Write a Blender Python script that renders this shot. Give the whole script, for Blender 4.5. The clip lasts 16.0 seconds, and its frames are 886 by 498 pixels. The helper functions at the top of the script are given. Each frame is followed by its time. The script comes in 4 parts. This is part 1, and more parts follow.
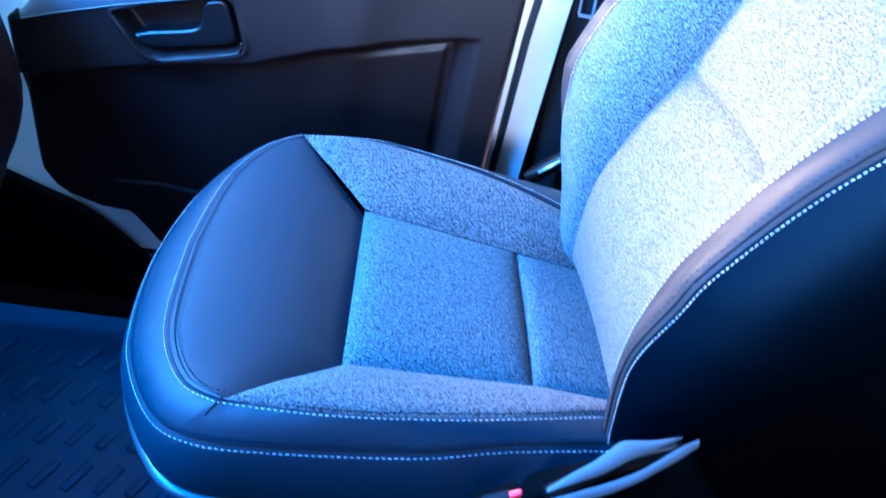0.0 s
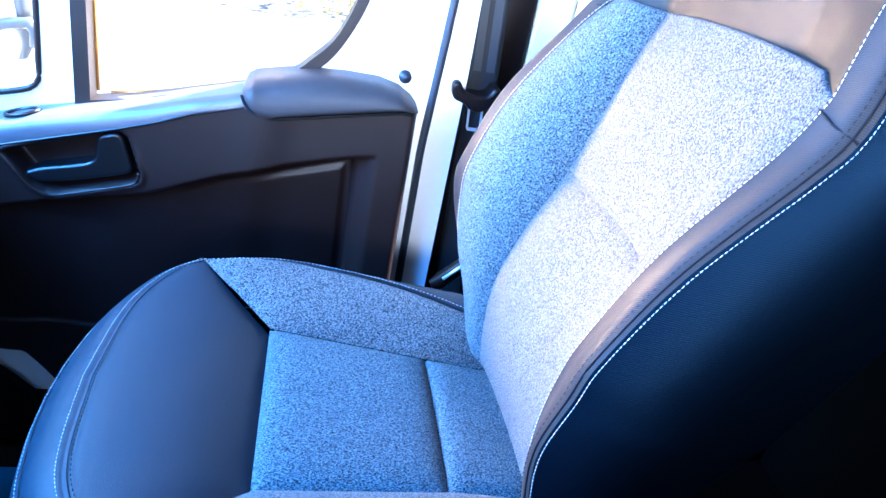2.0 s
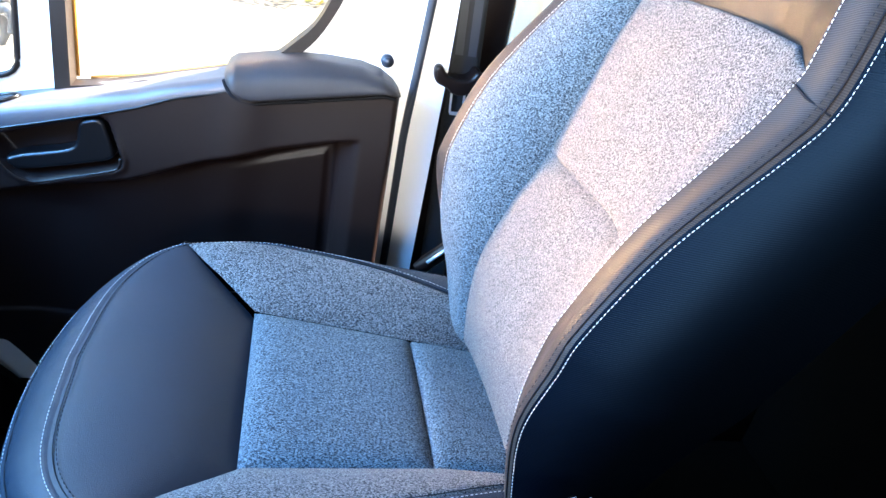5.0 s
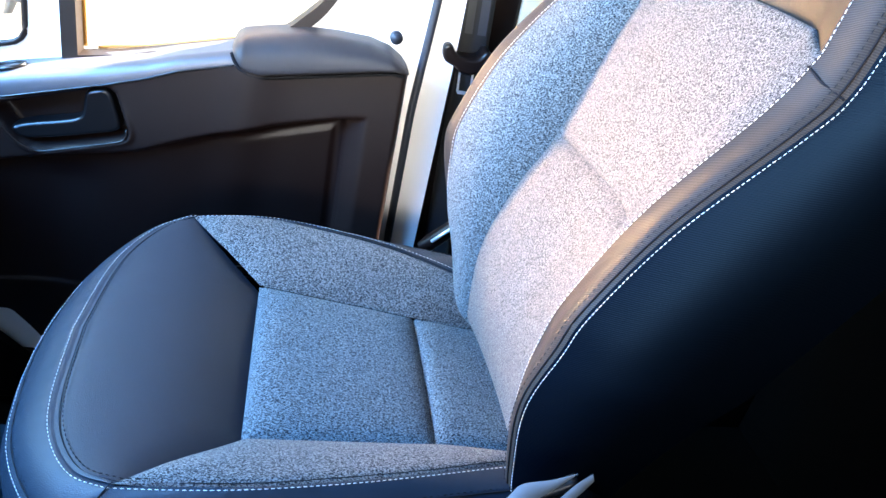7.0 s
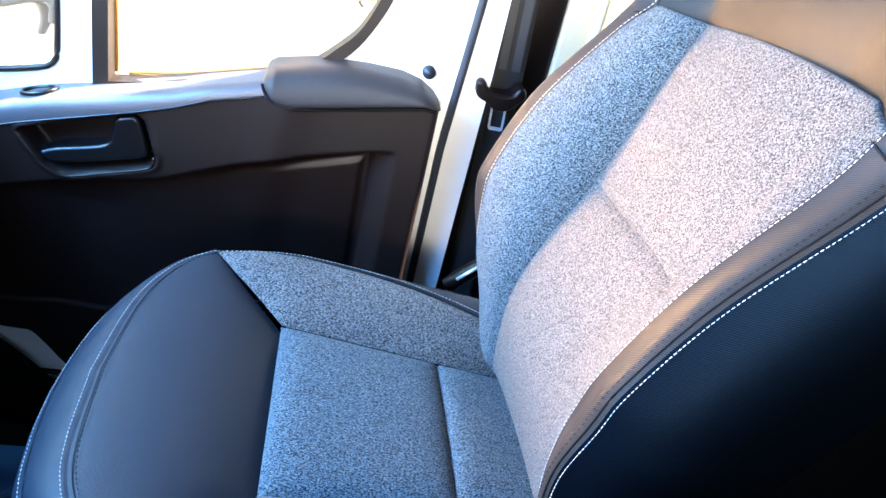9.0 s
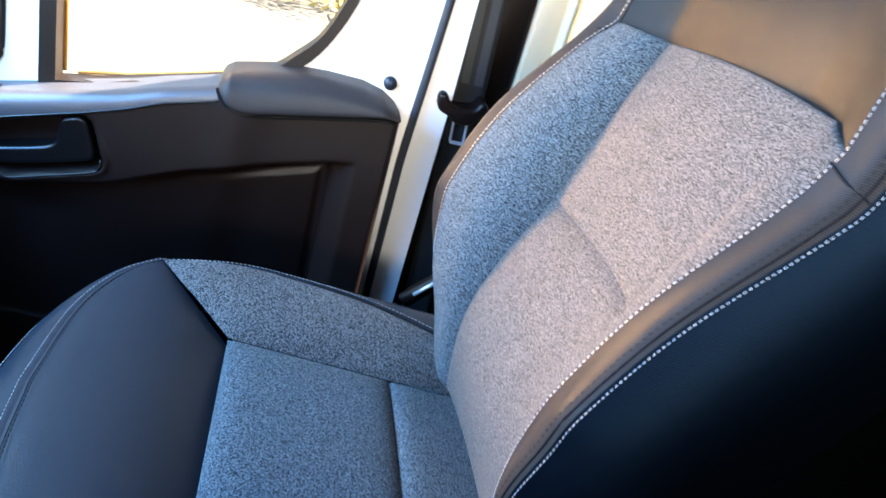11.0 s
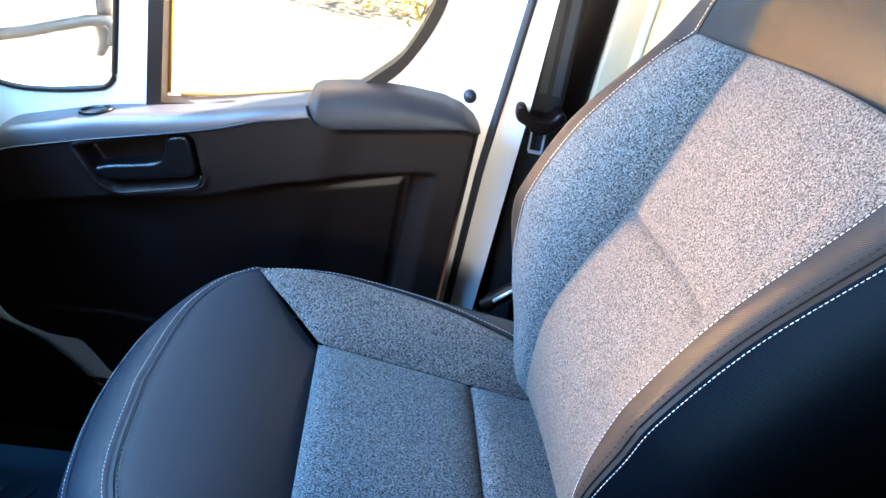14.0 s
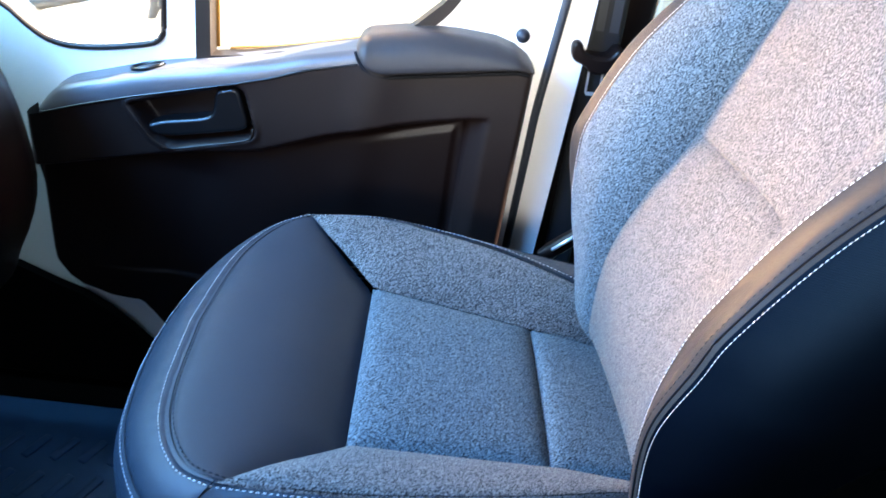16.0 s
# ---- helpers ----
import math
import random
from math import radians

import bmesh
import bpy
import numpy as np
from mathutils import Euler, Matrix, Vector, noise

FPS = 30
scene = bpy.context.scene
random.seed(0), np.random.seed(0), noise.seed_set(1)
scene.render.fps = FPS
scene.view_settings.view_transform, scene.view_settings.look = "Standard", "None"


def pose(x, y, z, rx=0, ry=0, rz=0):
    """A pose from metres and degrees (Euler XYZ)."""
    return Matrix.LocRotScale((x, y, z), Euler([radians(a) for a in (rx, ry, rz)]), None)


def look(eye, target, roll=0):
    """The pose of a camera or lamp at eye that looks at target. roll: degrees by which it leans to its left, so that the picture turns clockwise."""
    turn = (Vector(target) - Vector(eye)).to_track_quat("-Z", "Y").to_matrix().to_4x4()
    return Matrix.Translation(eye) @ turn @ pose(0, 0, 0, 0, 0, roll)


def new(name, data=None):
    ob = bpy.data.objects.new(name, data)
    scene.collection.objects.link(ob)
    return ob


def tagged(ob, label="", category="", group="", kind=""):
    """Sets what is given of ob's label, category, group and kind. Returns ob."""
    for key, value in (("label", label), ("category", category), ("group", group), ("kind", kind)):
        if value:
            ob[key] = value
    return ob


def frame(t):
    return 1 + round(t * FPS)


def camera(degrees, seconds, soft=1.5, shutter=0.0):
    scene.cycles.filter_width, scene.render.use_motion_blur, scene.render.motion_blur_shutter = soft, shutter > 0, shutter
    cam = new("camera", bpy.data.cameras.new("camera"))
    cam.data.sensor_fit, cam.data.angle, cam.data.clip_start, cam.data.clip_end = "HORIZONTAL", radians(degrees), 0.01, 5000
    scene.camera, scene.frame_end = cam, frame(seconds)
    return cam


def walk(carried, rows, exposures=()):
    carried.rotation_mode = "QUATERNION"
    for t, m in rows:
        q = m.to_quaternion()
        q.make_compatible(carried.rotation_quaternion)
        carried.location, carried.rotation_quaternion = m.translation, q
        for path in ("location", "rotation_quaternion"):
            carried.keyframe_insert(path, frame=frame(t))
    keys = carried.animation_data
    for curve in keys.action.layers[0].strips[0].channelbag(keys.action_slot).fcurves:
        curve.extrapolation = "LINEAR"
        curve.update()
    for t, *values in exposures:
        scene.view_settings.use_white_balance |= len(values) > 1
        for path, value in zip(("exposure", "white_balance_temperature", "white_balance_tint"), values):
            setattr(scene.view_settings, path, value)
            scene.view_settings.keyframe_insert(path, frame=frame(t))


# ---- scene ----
cam = camera(62.5, 16.0, soft=1.5, shutter=0.5)
PATH = [
    (0, (0.002, -0.594, 1.007), (0.221, 0.982, -0.204), 13.0),
    (0.5, (0.009, -0.611, 1.009), (0.284, 0.91, -0.26), 13.0),
    (1, (0.02, -0.611, 1.007), (0.309, 0.984, -0.163), 12.2),
    (1.5, (0.024, -0.609, 1.025), (0.419, 1.081, 0.031), 13.0),
    (2, (0.018, -0.609, 1.018), (0.419, 1.118, 0.093), 11.2),
    (2.5, (0.03, -0.615, 0.998), (0.388, 1.076, -0.007), 9.5),
    (3, (0.031, -0.61, 0.993), (0.363, 1.087, -0.012), 8.8),
    (3.5, (0.032, -0.61, 1.01), (0.355, 1.091, 0.007), 8.6),
    (3.7, (0.023, -0.61, 1.011), (0.369, 1.087, 0.012), 9.2),
    (5.8, (0.02, -0.628, 1.009), (0.466, 1.092, 0.093), 11.3),
    (6, (0.026, -0.629, 1.008), (0.469, 1.078, 0.065), 11.4),
    (6.5, (0.015, -0.632, 1.006), (0.461, 1.059, 0.037), 12.3),
    (7, (0.014, -0.623, 1.006), (0.459, 1.063, 0.026), 12.8),
    (7.5, (0.021, -0.628, 1.009), (0.457, 1.073, 0.051), 12.5),
    (8, (0.024, -0.626, 1.015), (0.458, 1.089, 0.083), 12.5),
    (8.2, (0.008, -0.618, 1.02), (0.453, 1.097, 0.092), 12.7),
    (8.3, (0.011, -0.592, 1.014), (0.432, 1.13, 0.087), 12.8),
    (8.4, (0.0, -0.586, 1.014), (0.334, 1.145, 0.069), 11.6),
    (8.5, (-0.002, -0.578, 1.019), (0.25, 1.148, 0.04), 10.6),
    (8.6, (0.007, -0.582, 1.02), (0.299, 1.143, 0.05), 12.1),
    (8.7, (0.004, -0.583, 1.025), (0.362, 1.13, 0.057), 12.8),
    (10.8, (0.006, -0.549, 1.015), (0.439, 1.18, 0.109), 16.5),
    (10.9, (0.02, -0.557, 1.01), (0.471, 1.175, 0.117), 16.5),
    (11, (0.017, -0.566, 1.014), (0.499, 1.155, 0.117), 16.7),
    (11.2, (0.015, -0.586, 1.029), (0.465, 1.125, 0.097), 13.8),
    (11.3, (-0.005, -0.587, 1.045), (0.43, 1.121, 0.099), 14.6),
    (11.5, (0.002, -0.599, 1.044), (0.352, 1.163, 0.164), 13.6),
    (12, (0.001, -0.595, 1.04), (0.302, 1.197, 0.203), 11.8),
    (12.5, (0.007, -0.59, 1.034), (0.262, 1.183, 0.143), 11.3),
    (13, (0.011, -0.585, 1.022), (0.294, 1.154, 0.075), 11.6),
    (13.5, (0.007, -0.585, 1.035), (0.299, 1.131, 0.049), 13.1),
    (14, (0.009, -0.588, 1.036), (0.28, 1.155, 0.092), 13.3),
    (14.5, (0.018, -0.596, 1.035), (0.278, 1.163, 0.119), 12.7),
    (15, (0.006, -0.581, 1.022), (0.279, 1.159, 0.076), 13.0),
    (15.5, (0.014, -0.573, 1.001), (0.233, 1.157, 0.021), 11.6),
    (16, (0.021, -0.587, 0.979), (0.146, 1.134, -0.032), 9.6),
]
# seconds, stops, kelvin, tint: the camera's own exposure and white balance settle from blue to neutral
EXPO = [(0.0, 4.4, 4350, 15), (0.5, 4.45, 4450, 15), (1.0, 4.55, 4900, 15), (1.5, 4.5, 4950, 15), (2.0, 4.33, 4850, 14), (2.5, 4.29, 4980, 13), (3.0, 4.3, 5350, 12), (3.5, 4.28, 6100, 11),
        (6.0, 4.0, 6800, 11), (6.7, 4.12, 6800, 11), (8.5, 4.12, 6800, 11), (11.0, 3.40, 7050, 10), (12.0, 3.42, 7200, 10), (12.5, 3.24, 7200, 10), (13.0, 3.38, 7200, 10), (13.5, 3.58, 7200, 10), (15.0, 3.68, 7100, 10), (16.0, 3.85, 6800, 10)]
walk(cam, [(t, look(eye, target, roll)) for t, eye, target, roll in PATH], EXPO)

# ---- light ----
SUN_EL, SUN_AZ = 46.0, 76.0
world = bpy.data.worlds.new("sky")
scene.world = world
world.use_nodes = True
wn = world.node_tree.nodes
sky = wn.new("ShaderNodeTexSky")
sky.sky_type, sky.sun_disc = "NISHITA", False
sky.sun_elevation, sky.sun_rotation = radians(SUN_EL), radians(SUN_AZ)
wn["Background"].inputs["Strength"].default_value = 0.047
world.node_tree.links.new(sky.outputs["Color"], wn["Background"].inputs["Color"])

sun = new("sun", bpy.data.lights.new("sun", "SUN"))
sun.data.energy, sun.data.angle, sun.data.color = 4.6, radians(0.5), (1.0, 0.93, 0.82)
# the sun stands behind the van
sun.matrix_world = look((3.0, 0.75, 3.2), (0.0, 0.0, 0.0))


def window_lamp(name, centre, aim, width, height, power, colour, spread=180):
    lamp = new(name, bpy.data.lights.new(name, "AREA"))
    lamp.data.shape, lamp.data.size, lamp.data.size_y = "RECTANGLE", width, height
    lamp.data.energy, lamp.data.color, lamp.data.spread = power, colour, radians(spread)
    lamp.matrix_world = look(centre, aim)
    return lamp


# daylight in the windows' openings: deep blue sky through the open side's half of the windscreen, paler sky and the yard through the rest,
# the sunlit yard through the door window, and the far side's window
window_lamp("windscreen_sky", (-0.95, -0.29, 1.32), (0.10, 0.0, 0.6), 0.80, 0.26, 5.9, (0.08, 0.36, 1.0))
window_lamp("windscreen_haze", (-1.00, 0.20, 1.20), (0.10, 0.0, 0.55), 0.45, 0.35, 1.8, (0.40, 0.76, 1.0))
window_lamp("windscreen_yard", (-1.12, -0.35, 1.00), (0.20, 0.0, 0.75), 1.20, 0.15, 1.3, (0.97, 1.0, 0.87))
window_lamp("door_window_daylight", (-0.18, 0.474, 0.88), (0.34, -0.20, 0.82), 0.26, 0.24, 0.29, (1.0, 0.57, 0.26), 58)
window_lamp("side_window_daylight", (-0.02, -1.36, 1.16), (0.14, 0.47, 0.90), 0.80, 0.42, 0.22, (1.0, 0.97, 0.92), 32)


# ---- materials ----
def mat(name, base, rough=0.5, metal=0.0, spec=0.5, fleck=None, scale=40.0, mix=0.35, bump=0.1, bscale=600.0, stretch=(1, 1, 1), coarse=4.0):
    m = bpy.data.materials.new(name)
    m.use_nodes = True
    nt = m.node_tree
    n, l = nt.nodes, nt.links
    b = n["Principled BSDF"]
    b.inputs["Roughness"].default_value, b.inputs["Metallic"].default_value = rough, metal
    b.inputs["Specular IOR Level"].default_value = spec
    tc = n.new("ShaderNodeTexCoord")
    mp = n.new("ShaderNodeMapping")
    mp.inputs["Scale"].default_value = stretch
    l.new(tc.outputs["Object"], mp.inputs["Vector"])
    big = n.new("ShaderNodeTexNoise")
    big.inputs["Scale"].default_value, big.inputs["Detail"].default_value = coarse, 3
    l.new(mp.outputs["Vector"], big.inputs["Vector"])
    fine = n.new("ShaderNodeTexNoise")
    fine.inputs["Scale"].default_value, fine.inputs["Detail"].default_value = scale, 4
    l.new(mp.outputs["Vector"], fine.inputs["Vector"])
    other = fleck or tuple(c * 0.72 for c in base)
    ramp = n.new("ShaderNodeMix")
    ramp.data_type = "RGBA"
    ramp.inputs["A"].default_value, ramp.inputs["B"].default_value = (*base, 1), (*other, 1)
    add = n.new("ShaderNodeMath")
    add.operation = "ADD"
    l.new(big.outputs["Fac"], add.inputs[0])
    l.new(fine.outputs["Fac"], add.inputs[1])
    rng = n.new("ShaderNodeMapRange")
    rng.inputs["From Min"].default_value, rng.inputs["From Max"].default_value = 0.75, 1.3
    rng.inputs["To Max"].default_value = mix
    l.new(add.outputs[0], rng.inputs["Value"])
    l.new(rng.outputs["Result"], ramp.inputs["Factor"])
    l.new(ramp.outputs["Result"], b.inputs["Base Color"])
    rr = n.new("ShaderNodeMapRange")
    rr.inputs["From Min"].default_value, rr.inputs["From Max"].default_value = 0.3, 0.7
    rr.inputs["To Min"].default_value, rr.inputs["To Max"].default_value = max(0.02, rough - 0.07), min(1, rough + 0.07)
    l.new(big.outputs["Fac"], rr.inputs["Value"])
    l.new(rr.outputs["Result"], b.inputs["Roughness"])
    if bump:
        g = n.new("ShaderNodeTexNoise")
        g.inputs["Scale"].default_value, g.inputs["Detail"].default_value = bscale, 2
        l.new(mp.outputs["Vector"], g.inputs["Vector"])
        bp = n.new("ShaderNodeBump")
        bp.inputs["Strength"].default_value, bp.inputs["Distance"].default_value = bump, 0.002
        l.new(g.outputs["Fac"], bp.inputs["Height"])
        l.new(bp.outputs["Normal"], b.inputs["Normal"])
    return m


def cloth(name, light, dark, weave=330.0, lo=0.44, hi=0.58):
    """Heathered woven cloth: short pale and dark flecks of yarn, with the weave's relief."""
    m = bpy.data.materials.new(name)
    m.use_nodes = True
    nt = m.node_tree
    n, l = nt.nodes, nt.links
    b = n["Principled BSDF"]
    b.inputs["Roughness"].default_value, b.inputs["Specular IOR Level"].default_value = 0.9, 0.15
    b.inputs["Sheen Weight"].default_value, b.inputs["Sheen Roughness"].default_value = 0.04, 0.5
    tc = n.new("ShaderNodeTexCoord")
    mp = n.new("ShaderNodeMapping")
    mp.inputs["Rotation"].default_value = (0.45, 0.35, 0.62)
    mp.inputs["Scale"].default_value = (0.60, 1.15, 1.0)
    l.new(tc.outputs["Object"], mp.inputs["Vector"])
    a = n.new("ShaderNodeTexNoise")
    a.inputs["Scale"].default_value, a.inputs["Detail"].default_value, a.inputs["Roughness"].default_value = weave, 2.5, 0.6
    a.inputs["Distortion"].default_value = 0.8
    l.new(mp.outputs["Vector"], a.inputs["Vector"])
    c = n.new("ShaderNodeMapRange")
    c.inputs["From Min"].default_value, c.inputs["From Max"].default_value = lo, hi
    l.new(a.outputs["Fac"], c.inputs["Value"])
    broad = n.new("ShaderNodeTexNoise")
    broad.inputs["Scale"].default_value, broad.inputs["Detail"].default_value = 14, 3
    l.new(mp.outputs["Vector"], broad.inputs["Vector"])
    x = n.new("ShaderNodeMix")
    x.data_type = "RGBA"
    x.inputs["A"].default_value, x.inputs["B"].default_value = (*dark, 1), (*light, 1)
    l.new(c.outputs["Result"], x.inputs["Factor"])
    v = n.new("ShaderNodeMix")
    v.data_type, v.blend_type = "RGBA", "MULTIPLY"
    v.inputs["B"].default_value = (0.80, 0.80, 0.82, 1)
    l.new(broad.outputs["Fac"], v.inputs["Factor"])
    l.new(x.outputs["Result"], v.inputs["A"])
    l.new(v.outputs["Result"], b.inputs["Base Color"])
    bp = n.new("ShaderNodeBump")
    bp.inputs["Strength"].default_value, bp.inputs["Distance"].default_value = 0.7, 0.0012
    l.new(a.outputs["Fac"], bp.inputs["Height"])
    l.new(bp.outputs["Normal"], b.inputs["Normal"])
    return m


def twill(name, base, ribs, gloss=0.25, relief=0.3, across=(-0.24, 0.0, 0.97), tint=(1, 1, 1)):
    """Dark ribbed cloth with fine cords; ribs: cords in a metre, times pi; across: the way from cord to cord."""
    m = mat(name, base, rough=0.46, spec=gloss, scale=90, bump=0)
    n, l = m.node_tree.nodes, m.node_tree.links
    b = n["Principled BSDF"]
    tc = n.new("ShaderNodeTexCoord")
    mp = n.new("ShaderNodeVectorMath")
    mp.operation = "DOT_PRODUCT"
    mp.inputs[1].default_value = across
    l.new(tc.outputs["Object"], mp.inputs[0])
    axis = n.new("ShaderNodeCombineXYZ")
    l.new(mp.outputs["Value"], axis.inputs["Z"])
    w = n.new("ShaderNodeTexWave")
    w.wave_type, w.bands_direction = "BANDS", "Z"
    w.inputs["Scale"].default_value, w.inputs["Distortion"].default_value = ribs / 10.0, 0.5
    w.inputs["Detail"].default_value, w.inputs["Detail Scale"].default_value = 1.0, 2.0
    l.new(axis.outputs["Vector"], w.inputs["Vector"])
    bp = n.new("ShaderNodeBump")
    bp.inputs["Strength"].default_value, bp.inputs["Distance"].default_value = relief, 0.0005
    l.new(w.outputs["Fac"], bp.inputs["Height"])
    b.inputs["Specular Tint"].default_value = (*tint, 1)
    thread = n.new("ShaderNodeMix")
    thread.data_type, thread.blend_type = "RGBA", "MULTIPLY"
    thread.inputs["Factor"].default_value = 0.40
    l.new(b.inputs["Base Color"].links[0].from_socket, thread.inputs["A"])
    l.new(w.outputs["Fac"], thread.inputs["B"])
    l.new(thread.outputs["Result"], b.inputs["Base Color"])
    l.new(bp.outputs["Normal"], b.inputs["Normal"])
    return m


FABRIC = cloth("heather_cloth", (0.166, 0.212, 0.234), (0.0060, 0.0112, 0.0185), 860.0, 0.424, 0.60)
# same heather cloth again, with the warm light on it put into the colour
WARM_LIT = cloth("warm_lit_heather_cloth", (0.205, 0.203, 0.195), (0.0095, 0.0108, 0.0148), 860.0, 0.424, 0.60)
LEATHER = mat("black_leatherette", (0.0088, 0.0166, 0.0265), rough=0.44, spec=0.30, scale=120, bump=0.3, bscale=1100)
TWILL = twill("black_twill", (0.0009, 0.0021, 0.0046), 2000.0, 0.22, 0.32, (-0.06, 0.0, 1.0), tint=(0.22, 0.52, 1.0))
BAND = twill("black_ribbed_cloth", (0.0420, 0.0345, 0.0305), 2250.0, 0.10, 0.35, (0.56, 0.61, 0.56))
# leatherette for the shoulder, browned in its colour by the warm light there
SHOULDER = mat("warm_lit_leatherette", (0.0090, 0.0085, 0.0072), rough=0.5, spec=0.25, scale=120, bump=0.2, bscale=1100)
THREAD = mat("white_thread", (0.66, 0.66, 0.65), rough=0.7, scale=900, bump=0)
HINGE = mat("satin_grey_plastic", (0.20, 0.24, 0.28), rough=0.32, spec=0.6, scale=60, bump=0.04)
SEAM = mat("seam_thread", (0.010, 0.011, 0.014), rough=0.9, spec=0.08, bump=0)
TRIM = mat("black_trim_plastic", (0.0068, 0.0031, 0.0026), rough=0.38, spec=0.26, scale=60, bump=0.12, bscale=1100)
RAIL = mat("grained_rail_vinyl", (0.0112, 0.0061, 0.0051), rough=0.38, spec=0.34, scale=60, bump=0.14, bscale=1100)
SOFT = mat("soft_grained_trim", (0.068, 0.062, 0.067), rough=0.36, spec=0.6, scale=60, bump=0.15, bscale=1000)
PADDED = mat("padded_vinyl", (0.030, 0.028, 0.030), rough=0.44, spec=0.22, scale=60, bump=0.2, bscale=1000)
GLOSS = mat("satin_black_plastic", (0.0026, 0.0025, 0.0030), rough=0.33, spec=0.40, bump=0.03)
BASEPL = mat("grey_black_plastic", (0.030, 0.034, 0.040), rough=0.35, spec=0.5, bump=0.05)
RUBBER = mat("black_rubber", (0.015, 0.0088, 0.0062), rough=0.5, spec=0.3, bump=0.08)
# brown seal with the sun's orange put into its colour
OCHRE = mat("sun_tinted_seal", (0.26, 0.115, 0.012), rough=0.6, bump=0.05)
GREYRUB = mat("grey_rubber", (0.016, 0.021, 0.032), rough=0.45, bump=0.06)
WHITE = mat("white_body_paint", (0.87, 0.84, 0.79), rough=0.22, spec=0.5, scale=20, mix=0.12, bump=0.02, bscale=300)
CREAM = mat("cream_pillar_trim", (0.90, 0.64, 0.38), rough=0.5, scale=30, mix=0.2, bump=0.08)
GREYTRIM = mat("grey_lining", (0.09, 0.09, 0.09), rough=0.8, bump=0.1)
WEB = mat("belt_webbing", (0.008, 0.009, 0.011), rough=0.7, scale=500, bump=0.25, bscale=1500, stretch=(1, 1, 0.25))
WEB2 = mat("belt_webbing_edge", (0.030, 0.034, 0.040), rough=0.65, scale=500, bump=0.25, bscale=1500)
STEEL = mat("bright_steel", (0.9, 0.9, 0.9), rough=0.5, metal=0.75, bump=0.02)
RED = mat("red_plastic", (0.88, 0.02, 0.035), rough=0.4, mix=0.1, bump=0.02)
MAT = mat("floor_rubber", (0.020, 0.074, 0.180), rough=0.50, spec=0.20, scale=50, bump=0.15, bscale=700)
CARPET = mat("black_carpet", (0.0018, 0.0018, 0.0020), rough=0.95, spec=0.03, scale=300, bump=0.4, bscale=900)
CONCRETE = mat("pale_concrete", (0.125, 0.115, 0.100), rough=0.85, scale=12, mix=0.3, bump=0.2, bscale=60, coarse=0.6)
LEAF = mat("yellow_leaves", (0.55, 0.42, 0.12), rough=0.6, fleck=(0.34, 0.30, 0.07), scale=3, mix=0.9, bump=0, coarse=0.8)
BARK = mat("bark", (0.30, 0.24, 0.16), rough=0.9, scale=20, bump=0.5, bscale=40)
GREYPL = mat("grey_mirror_plastic", (0.04, 0.04, 0.042), rough=0.5, bump=0.06)

GLASS = bpy.data.materials.new("window_glass")
GLASS.use_nodes = True
gb = GLASS.node_tree.nodes["Principled BSDF"]
gb.inputs["Base Color"].default_value = (0.97, 0.99, 0.98, 1)
gb.inputs["Transmission Weight"].default_value, gb.inputs["Roughness"].default_value, gb.inputs["IOR"].default_value = 1.0, 0.0, 1.02


# ---- shaping helpers ----
def spline(pts, n):
    """n points, evenly spaced, on a smooth curve through pts."""
    p = np.array(pts, float)
    q = np.vstack([2 * p[0] - p[1], p, 2 * p[-1] - p[-2]])
    out = []
    for i in range(len(p) - 1):
        a, b, c, d = q[i:i + 4]
        for t in np.linspace(0, 1, 24, endpoint=False):
            out.append(0.5 * (2 * b + (c - a) * t + (2 * a - 5 * b + 4 * c - d) * t * t + (3 * b - a - 3 * c + d) * t ** 3))
    out.append(p[-1])
    return even(np.array(out), n)


def even(c, n):
    c = np.array(c, float)
    s = np.r_[0, np.cumsum(np.linalg.norm(np.diff(c, axis=0), axis=1))]
    u = np.linspace(0, s[-1], n)
    return np.column_stack([np.interp(u, s, c[:, k]) for k in range(c.shape[1])])


def mirror(c):
    """The curve on the seat's other side."""
    c = np.array(c, float).copy()
    c[:, 1] *= -1
    return c


def grid_bm(P, smooth=True):
    """A sheet through the points P[i][j]."""
    P = np.array(P)
    bm = bmesh.new()
    vs = [[bm.verts.new(p) for p in row] for row in P]
    for i in range(len(P) - 1):
        for j in range(len(P[0]) - 1):
            bm.faces.new((vs[i][j], vs[i + 1][j], vs[i + 1][j + 1], vs[i][j + 1]))
    bmesh.ops.remove_doubles(bm, verts=bm.verts, dist=1e-5)
    bmesh.ops.recalc_face_normals(bm, faces=bm.faces)
    for f in bm.faces:
        f.smooth = smooth
    return bm


SIDE = 0.5 - 0.5 * np.cos(np.linspace(0, math.pi, 15))


